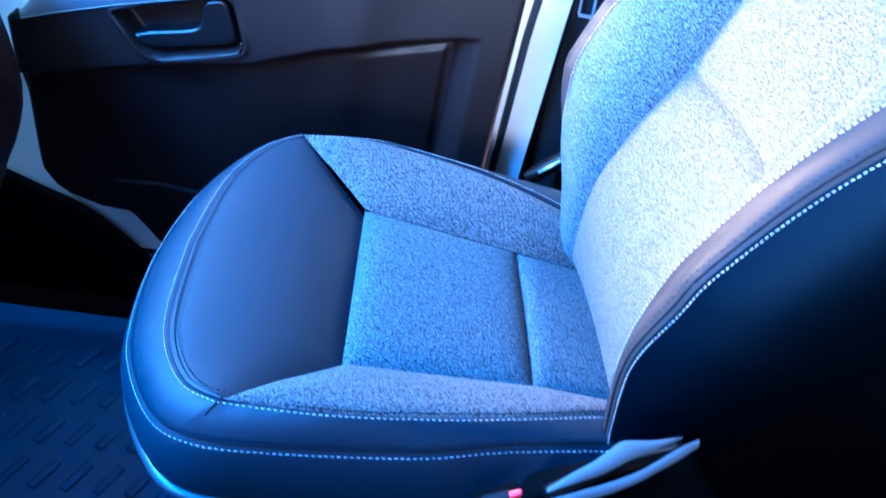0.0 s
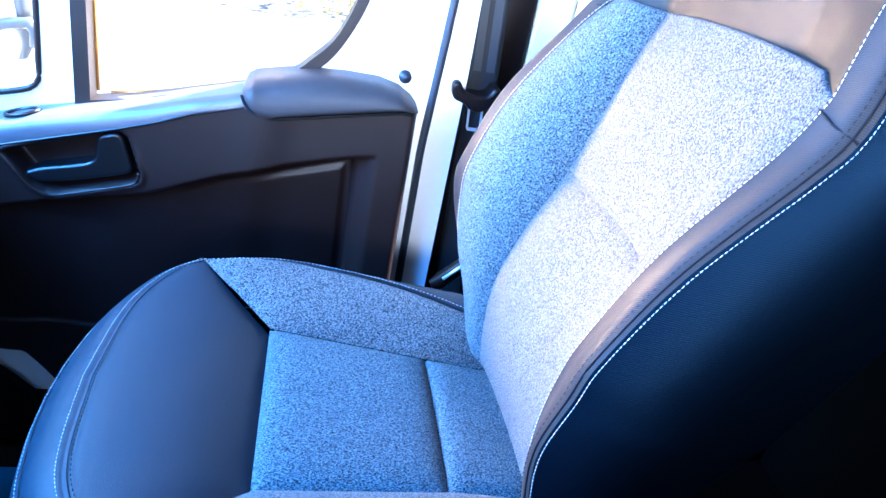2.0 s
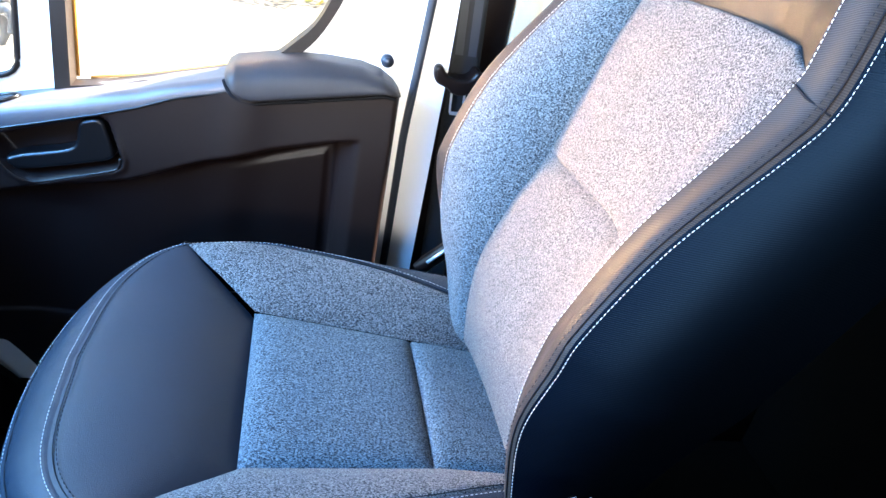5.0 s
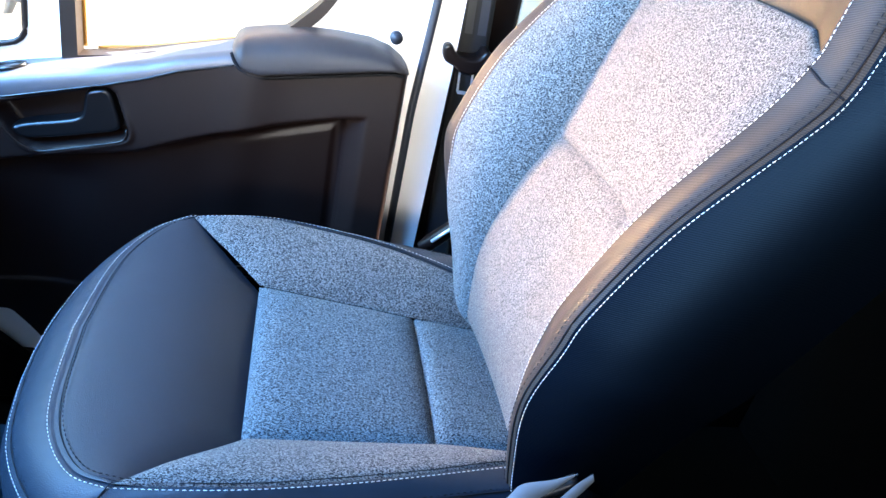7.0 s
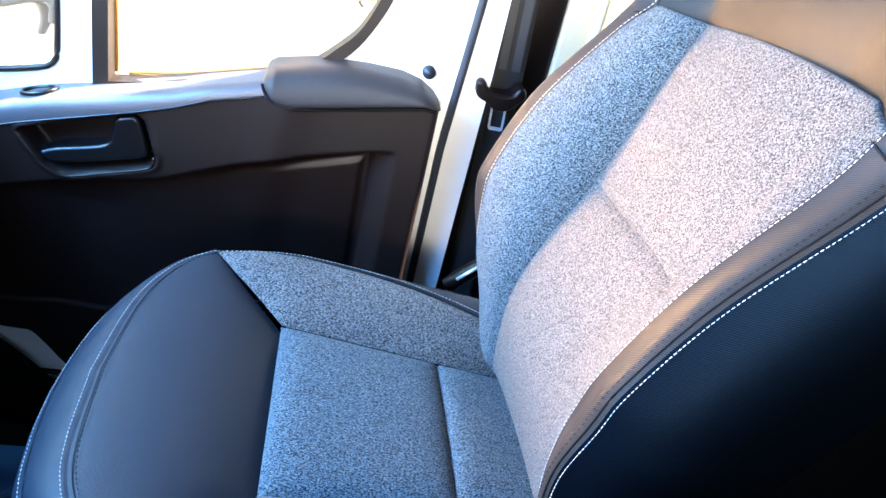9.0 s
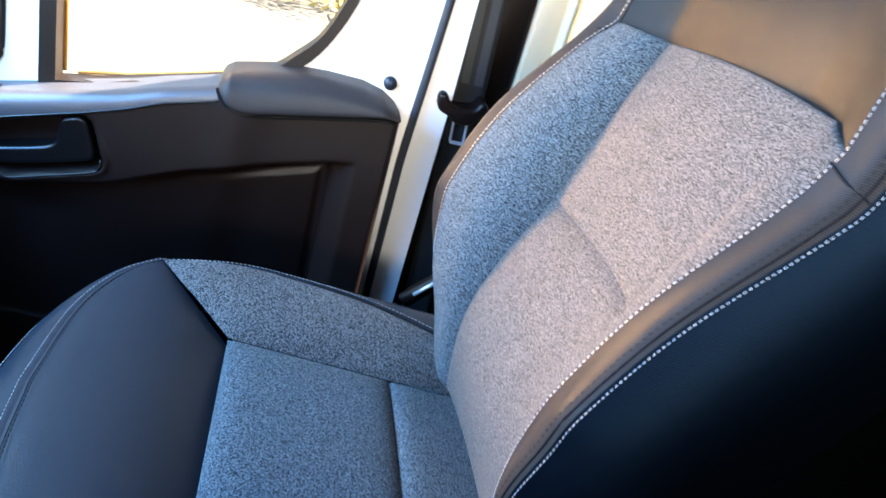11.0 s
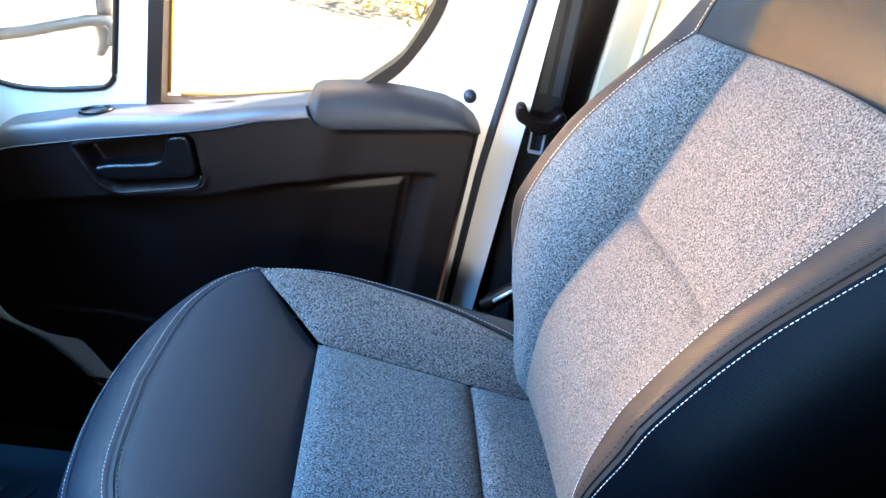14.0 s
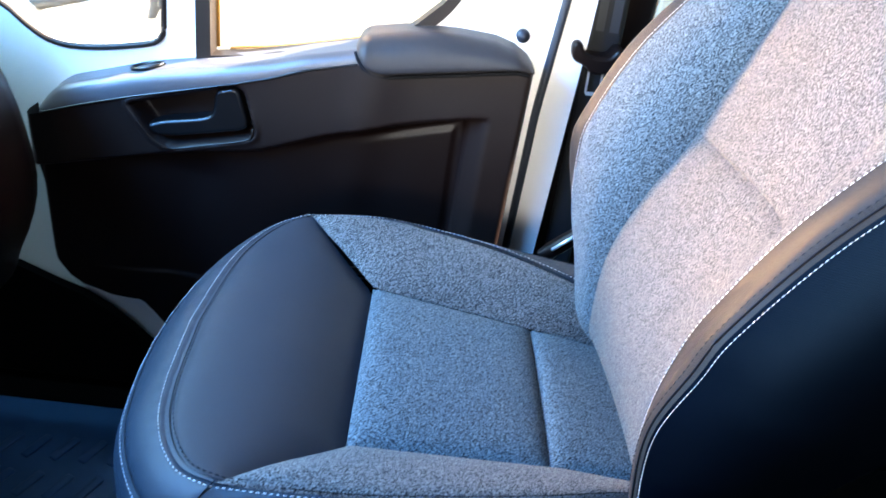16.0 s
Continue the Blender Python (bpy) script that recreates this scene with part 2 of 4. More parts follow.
def sheet(a, b, puff, out, groove=0.004, vs=SIDE, pucker=0.0):
    """A padded panel between the curves a and b, swollen by puff metres along out, drawn in and puckered at both seams."""
    a, b, out = np.array(a), np.array(b), np.array(out, float)
    if out.ndim == 1:
        out = np.tile(out, (len(a), 1))
    rows = []
    run = np.r_[0, np.cumsum(np.linalg.norm(np.diff(a, axis=0), axis=1))]
    fold = (np.sin(run / 0.0036 + 2.0 * np.sin(run / 0.031)) + 0.7 * np.sin(run / 0.0071 + 1.3))[:, None] * pucker
    for v in vs:
        k = puff * (1 - (2 * v - 1) ** 2) - groove * (math.exp(-(v / 0.05) ** 2) + math.exp(-((1 - v) / 0.05) ** 2))
        w = np.minimum(1, np.linalg.norm(b - a, axis=1) / 0.04)[:, None]
        near = math.exp(-((v - 0.12) / 0.11) ** 2) + math.exp(-((0.88 - v) / 0.11) ** 2)
        rows.append(a * (1 - v) + b * v + out * (k * w + fold * near))
    return grid_bm(rows)


def rolled(a, b, puff, out, turn=0.42):
    """A panel that rolls over from the edge a, turning out at once, and runs flat to b."""
    a, b, out = np.array(a), np.array(b), np.array(out, float)
    puff = puff * np.clip((a[:, 2:] - 0.42) / 0.25, 0.4, 1)
    rows = []
    for v in np.linspace(0, 1, 26) ** 1.7:
        rows.append(a * (1 - v) + b * v + out * puff * (1 - (1 - min(1.0, v / turn)) ** 2.2) * (1 - 0.5 * max(0.0, v - 0.5)))
    return grid_bm(rows)


def crowned(a, b, puff, out, peak=1.9):
    """A padded strip between a and b that lies flat along a and swells towards b."""
    a, b, out = np.array(a), np.array(b), np.array(out, float)
    return grid_bm([a * (1 - v) + b * v + out * puff * math.sin(math.pi * v ** peak) for v in np.linspace(0, 1, 17)])


def tube(c, r, sides=6, closed=False):
    c = np.array(c, float)
    bm = bmesh.new()
    rings = []
    for i, p in enumerate(c):
        if closed:
            t = c[(i + 1) % len(c)] - c[i - 1]
        else:
            t = c[min(i + 1, len(c) - 1)] - c[max(i - 1, 0)]
        t = Vector(t).normalized()
        u = t.orthogonal() if abs(t.z) > 0.95 else t.cross(Vector((0, 0, 1)))
        u.normalize()
        w = t.cross(u)
        rings.append([bm.verts.new(Vector(p) + r * (math.cos(k) * u + math.sin(k) * w)) for k in np.linspace(0, 2 * math.pi, sides, endpoint=False)])
    for i in range(len(c) if closed else len(c) - 1):
        r0, r1 = rings[i], rings[(i + 1) % len(c)]
        for k in range(sides):
            bm.faces.new((r0[k], r0[(k + 1) % sides], r1[(k + 1) % sides], r1[k]))
    if not closed:
        bm.faces.new(rings[0][::-1])
        bm.faces.new(rings[-1])
    for f in bm.faces:
        f.smooth = True
    bmesh.ops.recalc_face_normals(bm, faces=bm.faces)
    return bm


def box(x0, x1, y0, y1, z0, z1, bevel=0.004, seg=2):
    bm = bmesh.new()
    bmesh.ops.create_cube(bm, size=1)
    for v in bm.verts:
        v.co = ((x0 + x1) / 2 + v.co.x * (x1 - x0), (y0 + y1) / 2 + v.co.y * (y1 - y0), (z0 + z1) / 2 + v.co.z * (z1 - z0))
    if bevel:
        bmesh.ops.bevel(bm, geom=bm.edges[:], offset=bevel, segments=seg, profile=0.5, affect="EDGES")
    for f in bm.faces:
        f.smooth = bevel > 0
    return bm


def plate(outer, holes, y0, y1, bevel=0.0):
    """A plate in the x-z plane with holes right through it, from y0 to y1."""
    bm = bmesh.new()
    edges = []
    for loop in (outer, *holes):
        vs = [bm.verts.new((p[0], y0, p[1])) for p in loop]
        edges += [bm.edges.new((vs[i], vs[(i + 1) % len(vs)])) for i in range(len(vs))]
    made = bmesh.ops.triangle_fill(bm, use_beauty=True, use_dissolve=False, edges=edges)
    faces = [g for g in made["geom"] if isinstance(g, bmesh.types.BMFace)]
    ext = bmesh.ops.extrude_face_region(bm, geom=faces)
    for g in ext["geom"]:
        if isinstance(g, bmesh.types.BMVert):
            g.co.y = y1
    bmesh.ops.recalc_face_normals(bm, faces=bm.faces)
    return bm


def rounded_plate(outline, back, front, r):
    """A thick plate in the x-z plane whose front edge is rounded off; the outline runs clockwise seen from the seat."""
    p = np.array(outline, float)
    d = np.roll(p, -1, 0) - np.roll(p, 1, 0)
    inward = np.column_stack([d[:, 1], -d[:, 0]]) / np.linalg.norm(d, axis=1)[:, None]
    bm = bmesh.new()
    rings = []
    for off, y in ((0, back), (0, front + r), (0.15 * r, front + 0.5 * r), (0.5 * r, front + 0.15 * r), (r, front)):
        rings.append([bm.verts.new((q[0], y, q[1])) for q in p + inward * off])
    n = len(p)
    for a, b in zip(rings, rings[1:]):
        for i in range(n):
            bm.faces.new((a[i], a[(i + 1) % n], b[(i + 1) % n], b[i])).smooth = True
    edges = [e for e in bm.edges if e.verts[0] in set(rings[-1]) and e.verts[1] in set(rings[-1])]
    bmesh.ops.triangle_fill(bm, use_beauty=True, use_dissolve=False, edges=edges)
    bmesh.ops.recalc_face_normals(bm, faces=bm.faces)
    return bm


def merge(*bms):
    out = bmesh.new()
    for b in bms:
        me = bpy.data.meshes.new("tmp")
        b.to_mesh(me)
        out.from_mesh(me)
        bpy.data.meshes.remove(me)
        b.free()
    return out


def root(name, at, label, category, group="", kind=""):
    e = new(name)
    e.location = at
    e.empty_display_size = 0.1
    return tagged(e, label, category, group, kind)


def origin_of(ob):
    v = Vector((0, 0, 0))
    while ob:
        v += ob.location
        ob = ob.parent
    return v


def part(name, bm, material, parent=None, label="", loc=None):
    """One mesh object from a bmesh in world places, under a thing or a part."""
    me = bpy.data.meshes.new(name)
    base = origin_of(parent)
    if loc is not None:
        base = Vector(loc)
    bmesh.ops.translate(bm, verts=bm.verts, vec=-base)
    bm.to_mesh(me)
    bm.free()
    me.materials.append(material)
    ob = new(name, me)
    if parent:
        ob.parent = parent
        ob.location = base - origin_of(parent)
    else:
        ob.location = base
    if label:
        ob["label"] = label
    return ob


def thing(name, bm, material, label, category, group="", kind="", loc=(0, 0, 0)):
    return tagged(part(name, bm, material, None, "", loc), label, category, group, kind)


def stitches(c, normal, length=0.0030, gap=0.0021, r=0.00036, lift=0.0007):
    """A row of single thread stitches along the curve c, as one mesh."""
    c = np.array(c, float)
    s = np.r_[0, np.cumsum(np.linalg.norm(np.diff(c, axis=0), axis=1))]
    n = np.array(normal, float)
    if n.ndim == 1:
        n = np.tile(n, (len(c), 1))
    bm = bmesh.new()
    u = 0.0
    while u + length < s[-1]:
        p0, p1 = (np.array([np.interp(w, s, c[:, k]) for k in range(3)]) for w in (u, u + length))
        nn = Vector([np.interp(u, s, n[:, k]) for k in range(3)]).normalized()
        t = Vector(p1 - p0).normalized()
        side = t.cross(nn).normalized()
        a, b = Vector(p0) + nn * lift, Vector(p1) + nn * lift
        m = (a + b) / 2 + nn * r * 0.7
        ends = []
        for q, w in ((a, 0.55), (m, 1.0), (b, 0.55)):
            ends.append([bm.verts.new(q + side * r * w), bm.verts.new(q + nn * r * w), bm.verts.new(q - side * r * w), bm.verts.new(q - nn * r * w)])
        for i in (0, 1):
            for k in range(4):
                bm.faces.new((ends[i][k], ends[i][(k + 1) % 4], ends[i + 1][(k + 1) % 4], ends[i + 1][k]))
        bm.faces.new(ends[0][::-1])
        bm.faces.new(ends[2])
        u += length + gap
    for f in bm.faces:
        f.smooth = True
    bmesh.ops.recalc_face_normals(bm, faces=bm.faces)
    return bm


# ---- the seat's lines; x to the rear, y to the door, z up; the seat's middle plane is y = 0 ----
SIDE_STITCH = [(0.300, 0.145, 0.498), (0.236, 0.166, 0.517), (0.160, 0.190, 0.530), (0.080, 0.207, 0.537), (0.0, 0.217, 0.540), (-0.090, 0.212, 0.534)]
FRONT_STITCH = [(-0.090, 0.212, 0.534), (-0.122, 0.193, 0.527), (-0.148, 0.150, 0.521), (-0.161, 0.095, 0.518), (-0.168, 0.0, 0.516)]
OUTER_SIDE = [(0.300, 0.195, 0.516), (0.254, 0.198, 0.520), (0.148, 0.215, 0.521), (0.072, 0.229, 0.516), (-0.046, 0.236, 0.510), (-0.112, 0.230, 0.504)]
OUTER_FRONT = [(-0.112, 0.230, 0.504), (-0.152, 0.203, 0.497), (-0.190, 0.135, 0.489), (-0.205, 0.060, 0.486), (-0.209, 0.000, 0.485)]
HEM_SIDE = [(0.300, 0.235, 0.451), (0.148, 0.240, 0.451), (0.072, 0.243, 0.450), (-0.046, 0.244, 0.447), (-0.116, 0.238, 0.442)]
HEM_FRONT = [(-0.116, 0.238, 0.442), (-0.157, 0.204, 0.440), (-0.197, 0.131, 0.433), (-0.212, 0.056, 0.431), (-0.216, 0.000, 0.430)]
INS_F, INS_R, INS_END, INS_W, INS_W2 = (0.0, 0.500), (0.189, 0.481), (0.300, 0.462), 0.126, 0.109


def ring(side, front, n, sharp=False):
    """The whole line round the cushion, from the rear on the door's side, round the front, to the rear on the other."""
    far = np.vstack([spline(side, 60), spline(front, 60)[1:]]) if sharp else spline(list(side) + list(front[1:]), 140)
    return even(np.vstack([far, mirror(far)[::-1][1:]]), n)


seat = root("front_seat", (0.05, 0.0, 0.0), "grey heather cloth and black leatherette van seat with white stitching", "seat")
def front_panel():
    """The smooth dome between the front stitch line and the cloth inserts."""
    f = spline(FRONT_STITCH, 200)[::-1]
    rows = []
    for w in np.sin(np.linspace(-math.pi / 2, math.pi / 2, 61)):
        y = 0.2119 * w
        xf, zf = (float(np.interp(abs(y), f[:, 1], f[:, k])) for k in (0, 2))
        xb = -max(0.0, abs(y) - INS_W) / (0.212 - INS_W) * 0.09

        def dome(x):
            return 0.500 - 0.377 * x - 1.68 * x * x - 3.4 * x * y * y

        row = []
        for q in SIDE:
            x = xb + (xf - xb) * q
            z = dome(x) - (dome(xf) - zf) * q ** 2 - (0.0175 * math.exp(-(q / 0.25) ** 1.5) + 0.0024 * math.exp(-((1 - q) / 0.05) ** 2)) * (1 - abs(w) ** 3.5)
            row.append((x, y, z))
        rows.append(row)
    return grid_bm(rows)


part("cushion_front", front_panel(), LEATHER, seat, "smooth black leatherette front panel")

# middle and rear cloth inserts
xs, ys = np.linspace(-0.004, 1.04, 34), np.linspace(-1.04, 1.04, 46)


def insert(p, q, w, puff):
    """A cloth insert from the front edge p to the rear edge q (x, z); w: half its width in front and at the rear."""
    rows = []
    for u in xs:
        row = []
        wide = w[0] + (w[1] - w[0]) * u
        for v in ys:
            e = max(0, 1 - abs(2 * u - 1) ** 7) * max(0, 1 - abs(v) ** 10)
            drop = 0.010 if abs(2 * u - 1) > 1.001 or abs(v) > 1.001 else 0.005
            row.append((p[0] + (q[0] - p[0]) * u, wide * v, p[1] + (q[1] - p[1]) * u - drop + (0.005 + puff) * e + puff * 0.5 * (1 - v * v)))
        rows.append(row)
    return grid_bm(rows)


part("seat_insert", insert(INS_F, INS_R, (INS_W, INS_W2), 0.005), FABRIC, seat, "grey heather cloth middle insert")
part("rear_insert", insert(INS_R, INS_END, (INS_W2, INS_W2), 0.006), FABRIC, seat, "grey heather cloth rear strip")
for flip in (False, True):
    a = np.vstack([even([(-0.09, 0.212, 0.534), (-0.045, 0.170, 0.520), (0, INS_W, INS_F[1])], 24), even([(0, INS_W, INS_F[1]), (INS_R[0], INS_W2, INS_R[1]), (INS_END[0], INS_W2, INS_END[1])], 40)[1:]])
    b = even(spline(SIDE_STITCH, 80)[::-1], len(a))
    if flip:
        a, b = mirror(a), mirror(b)
    # bolsters take the cloth copy whose colour carries warm light
    part("cushion_bolster", sheet(a, b, 0.010, (0, 0, 1)), WARM_LIT, seat, "raised grey heather cloth side bolster, tinted as if warmly lit")
r_in, r_out, r_hem = ring(SIDE_STITCH, FRONT_STITCH, 480, True), ring(OUTER_SIDE, OUTER_FRONT, 480), ring(HEM_SIDE, HEM_FRONT, 480)
outward = r_out - r_in
outward[:, 2] = 0
outward /= np.linalg.norm(outward, axis=1)[:, None]
band_out = outward * 0.6 + np.array([0, 0, 0.8])
part("cushion_band", sheet(r_in, r_out, 0.0045, band_out, 0.003, SIDE, 0.00028), LEATHER, seat, "black leatherette border band")
part("cushion_skirt", sheet(r_out, r_hem, 0.007, outward, 0.002, SIDE, 0.00032), LEATHER, seat, "black leatherette side skirt")
part("inner_stitching", stitches(r_in + (r_out - r_in) * 0.11 + band_out * 0.0013, band_out), THREAD, seat, "white contrast stitching")
part("outer_stitching", stitches(r_out + (r_hem - r_out) * 0.07 + outward * 0.0015, outward + np.array([0, 0, 0.5])), THREAD, seat, "white contrast stitching")
part("inner_seam", tube(r_in - outward * 0.004 + np.array([0, 0, 0.0006]), 0.0005, 5), SEAM, seat)
part("dark_stitching", stitches(r_in[139:343] - outward[139:343] * 0.0075 + np.array([0, 0, 0.0022]), band_out[139:343], 0.0036, 0.0026, 0.0006), SEAM, seat, "dark seam stitching")
part("dark_stitching", stitches(r_out - (r_out - r_in) * 0.15 + band_out * 0.0010, band_out, 0.0036, 0.0026, 0.0005), SEAM, seat, "dark seam stitching")
part("outer_seam", tube(r_out - (r_out - r_in) * 0.05 + band_out * 0.0002, 0.0008, 5), SEAM, seat)
for s in (1, -1):
    part("corner_seam", tube([(-0.090 - 0.022 * u, s * (0.212 + 0.018 * u), 0.5365 - 0.038 * u + 0.006 * math.sin(math.pi * u)) for u in np.linspace(0, 1, 8)], 0.0006, 5), SEAM, seat)

# seat base and shell under the cushion
lip = np.flatnonzero(r_hem[:, 0] < 0.12)
h, o = r_hem[lip], outward[lip]
down = np.array([0, 0, 0.001])
part("seat_shell", grid_bm([h - o * 0.010, h - o * 0.001 - down * 2, h + o * 0.0045 - down * 4, h + o * 0.005 - down * 8, h + o * 0.001 - down * 12, h - o * 0.020 - down * 13]), BASEPL, seat, "thin black plastic lip under the cushion")
under = r_hem - outward * 0.012 - np.array([0, 0, 0.010])
foot = under.copy()
foot[:, 0] = 0.05 + (foot[:, 0] - 0.05) * 0.86
foot[:, 1] *= 0.86
foot[:, 2] = 0.012
mid = under * 0.5 + foot * 0.5
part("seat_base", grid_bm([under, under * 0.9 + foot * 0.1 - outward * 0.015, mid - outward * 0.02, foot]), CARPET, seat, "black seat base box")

# ---- backrest lines, x y z from the crease up: the door's side, then the open side, which lies a little further back ----
FAR_SEAM = [(0.276, 0.095, 0.471), (0.260, 0.095, 0.481), (0.249, 0.096, 0.504), (0.246, 0.097, 0.598), (0.270, 0.099, 0.680), (0.297, 0.101, 0.736), (0.319, 0.107, 0.800), (0.347, 0.116, 0.877), (0.370, 0.126, 0.921)]
FAR_LINE = [(0.265, 0.151, 0.479), (0.246, 0.154, 0.499), (0.230, 0.159, 0.559), (0.213, 0.165, 0.619), (0.208, 0.169, 0.681), (0.213, 0.172, 0.723), (0.246, 0.175, 0.804), (0.305, 0.179, 0.888), (0.337, 0.178, 0.922)]
FAR_SHOULDER = [(0.337, 0.178, 0.922), (0.345, 0.171, 0.968), (0.366, 0.155, 1.030), (0.394, 0.120, 1.100)]
FAR_EDGE = [(0.300, 0.184, 0.470), (0.262, 0.186, 0.545), (0.224, 0.197, 0.620), (0.205, 0.203, 0.681), (0.212, 0.205, 0.722), (0.245, 0.207, 0.803), (0.302, 0.207, 0.884), (0.321, 0.206, 0.914), (0.336, 0.201, 0.949), (0.356, 0.186, 1.003), (0.381, 0.160, 1.060), (0.406, 0.120, 1.112)]
FAR_REAR = [(0.310, 0.185, 0.470), (0.341, 0.200, 0.590), (0.358, 0.205, 0.660), (0.376, 0.207, 0.724), (0.411, 0.207, 0.795), (0.439, 0.205, 0.862), (0.462, 0.200, 0.925), (0.480, 0.180, 1.005), (0.493, 0.155, 1.060), (0.504, 0.122, 1.108)]
NEAR_SEAM = [(0.272, -0.138, 0.478), (0.255, -0.139, 0.498), (0.241, -0.144, 0.555), (0.236, -0.150, 0.620), (0.240, -0.154, 0.685), (0.262, -0.154, 0.742), (0.309, -0.136, 0.815), (0.344, -0.136, 0.892), (0.368, -0.138, 0.934)]
NEAR_LINE = [(0.271, -0.149, 0.482), (0.254, -0.151, 0.503), (0.236, -0.155, 0.562), (0.230, -0.161, 0.620), (0.234, -0.166, 0.678), (0.245, -0.168, 0.718), (0.279, -0.172, 0.796), (0.340, -0.170, 0.880), (0.364, -0.169, 0.923)]
NEAR_SHOULDER = [(0.364, -0.169, 0.923), (0.376, -0.161, 0.970), (0.396, -0.147, 1.034), (0.417, -0.113, 1.104)]
NEAR_EDGE = [(0.248, -0.195, 0.472), (0.231, -0.200, 0.547), (0.222, -0.203, 0.621), (0.236, -0.206, 0.681), (0.248, -0.206, 0.720), (0.290, -0.205, 0.795), (0.355, -0.204, 0.875), (0.375, -0.203, 0.904), (0.388, -0.198, 0.942), (0.404, -0.185, 0.998), (0.423, -0.160, 1.058), (0.438, -0.120, 1.110)]
NEAR_REAR = [(0.329, -0.174, 0.463), (0.378, -0.169, 0.569), (0.428, -0.16, 0.63), (0.462, -0.162, 0.694), (0.501, -0.162, 0.765), (0.533, -0.16, 0.832), (0.556, -0.155, 0.895), (0.568, -0.135, 0.975), (0.571, -0.114, 1.033), (0.57, -0.086, 1.084)]

N = 70
far_seam, near_seam = spline(FAR_SEAM, 160), spline(NEAR_SEAM, 160)
# middle panel in two pieces with a cross seam
cut = int(np.argmin(abs(far_seam[:, 2] - 0.744)))
run = np.r_[0, np.cumsum(np.linalg.norm(np.diff(far_seam, axis=0), axis=1))]
for first, last, name in ((0, cut + 1, "backrest_lower_panel"), (cut, 160, "backrest_upper_panel")):
    rows = []
    for v in np.sin(np.linspace(-math.pi / 2, math.pi / 2, 41)):
        row = []
        for k in range(first, last):
            p = near_seam[k] * (0.5 - 0.5 * v) + far_seam[k] * (0.5 + 0.5 * v)
            deep, rim = far_seam[k][0] + 0.008, near_seam[k] if v < 0 else far_seam[k]
            p[0] = deep + (rim[0] - deep) * abs(v) ** 2.2
            away = run[k] - run[cut]
            groove = (0.0075 * math.exp(-(away / 0.0035) ** 2) + 0.0040 * math.exp(-(away / 0.014) ** 2)) * (1 - abs(v) ** 8)
            swell = 0.013 * min(1.0, max(0.0, (p[2] - 0.47) / 0.12))
            lift = 0.006 * (1 - v * v) * max(0.0, (p[2] - 0.80) / 0.12)
            row.append((p[0] + 0.003 - swell * (1 - abs(v) ** (3 if v > 0 else 2)) + groove, p[1], p[2] + lift))
        if first:
            q = row[-1]
            row += [(q[0] + 0.005, q[1], q[2] + 0.001), (q[0] + 0.034, q[1], q[2] - 0.008)]
        rows.append(row)
    # warm daylight on the middle panels is part of this cloth's colour
    part(name, grid_bm(rows), WARM_LIT, seat, "grey heather cloth backrest panel, tinted as if warmly lit")


def tuck(c):
    """Turns the end of a line in behind the cloth's upper edge."""
    return np.vstack([c, c[-1] + np.array([0.005, 0, 0.001]), c[-1] + np.array([0.034, 0, -0.008])])


rims = {}
for s, seam_, line_, shoulder_, edge_, rear_ in ((1, FAR_SEAM, FAR_LINE, FAR_SHOULDER, FAR_EDGE, FAR_REAR), (-1, NEAR_SEAM, NEAR_LINE, NEAR_SHOULDER, NEAR_EDGE, NEAR_REAR)):
    seam, stitch, shoulder = spline(seam_, N), spline(line_, N), spline(shoulder_, 30)
    line, edge, rear = even(np.vstack([stitch, shoulder[1:]]), 110), spline(edge_, 110), spline(rear_, 110)
    turn = (rear - edge) * 0.012 + np.array([0, 0.0022 * s, 0])
    if s < 0:
        edge = edge - turn
    rims[s] = shoulder, edge, rear
    o = np.array([-0.55, -0.83 * s, 0.1])
    # one cloth on both wings; the open side's copy has warm light coloured in
    part("backrest_wing", sheet(tuck(seam + np.array([0.003, 0, 0])), tuck(stitch), 0.013 if s > 0 else 0.004, o, 0.0), FABRIC if s > 0 else WARM_LIT, seat, "grey heather cloth side wing")
    part("backrest_band", crowned(line, edge, 0.0050, (-0.95, -0.2 * s, 0.15)), BAND, seat, "black ribbed cloth border of the bolster")
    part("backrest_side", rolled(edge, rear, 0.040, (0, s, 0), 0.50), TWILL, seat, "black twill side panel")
    ds = edge - line
    part("bolster_stitching", stitches(line + ds * 0.08 + np.array([-0.0012, 0, 0]) * np.clip((line[:, 2:] - 0.66) / 0.10, -0.5, 1), (-0.9, -0.3 * s, 0.2), 0.0032, 0.0015, 0.00042), THREAD, seat, "white contrast stitching")
    if s < 0:
        part("edge_stitching", stitches(edge + turn + np.array([-0.0008, 0.0008 * s, 0]), (-0.6, 0.75 * s, 0.1), 0.0027, 0.0014, 0.00038, 0.0008), THREAD, seat, "white contrast stitching")
        part("edge_seam", tube(edge - ds * 0.10 + np.array([-0.0030, 0, 0]), 0.0008, 5), SEAM, seat)
        part("dark_stitching", stitches(edge - ds * 0.19 + np.array([-0.0052, 0, 0]), (-0.95, -0.2 * s, 0.15), 0.0030, 0.0026, 0.0004), SEAM, seat, "dark seam stitching")
    k = int(np.argmin(abs(line[:, 2] - 0.915)))
    e = int(np.argmin(abs(edge[:, 2] - 0.901)))
    part("cross_seam", tube(even([line[k] + np.array([-0.001, 0, 0]), (line[k] + edge[e]) / 2 + np.array([-0.0050, 0, 0]), edge[e] + np.array([-0.001, 0, 0])], 8), 0.0010, 5), SEAM, seat)

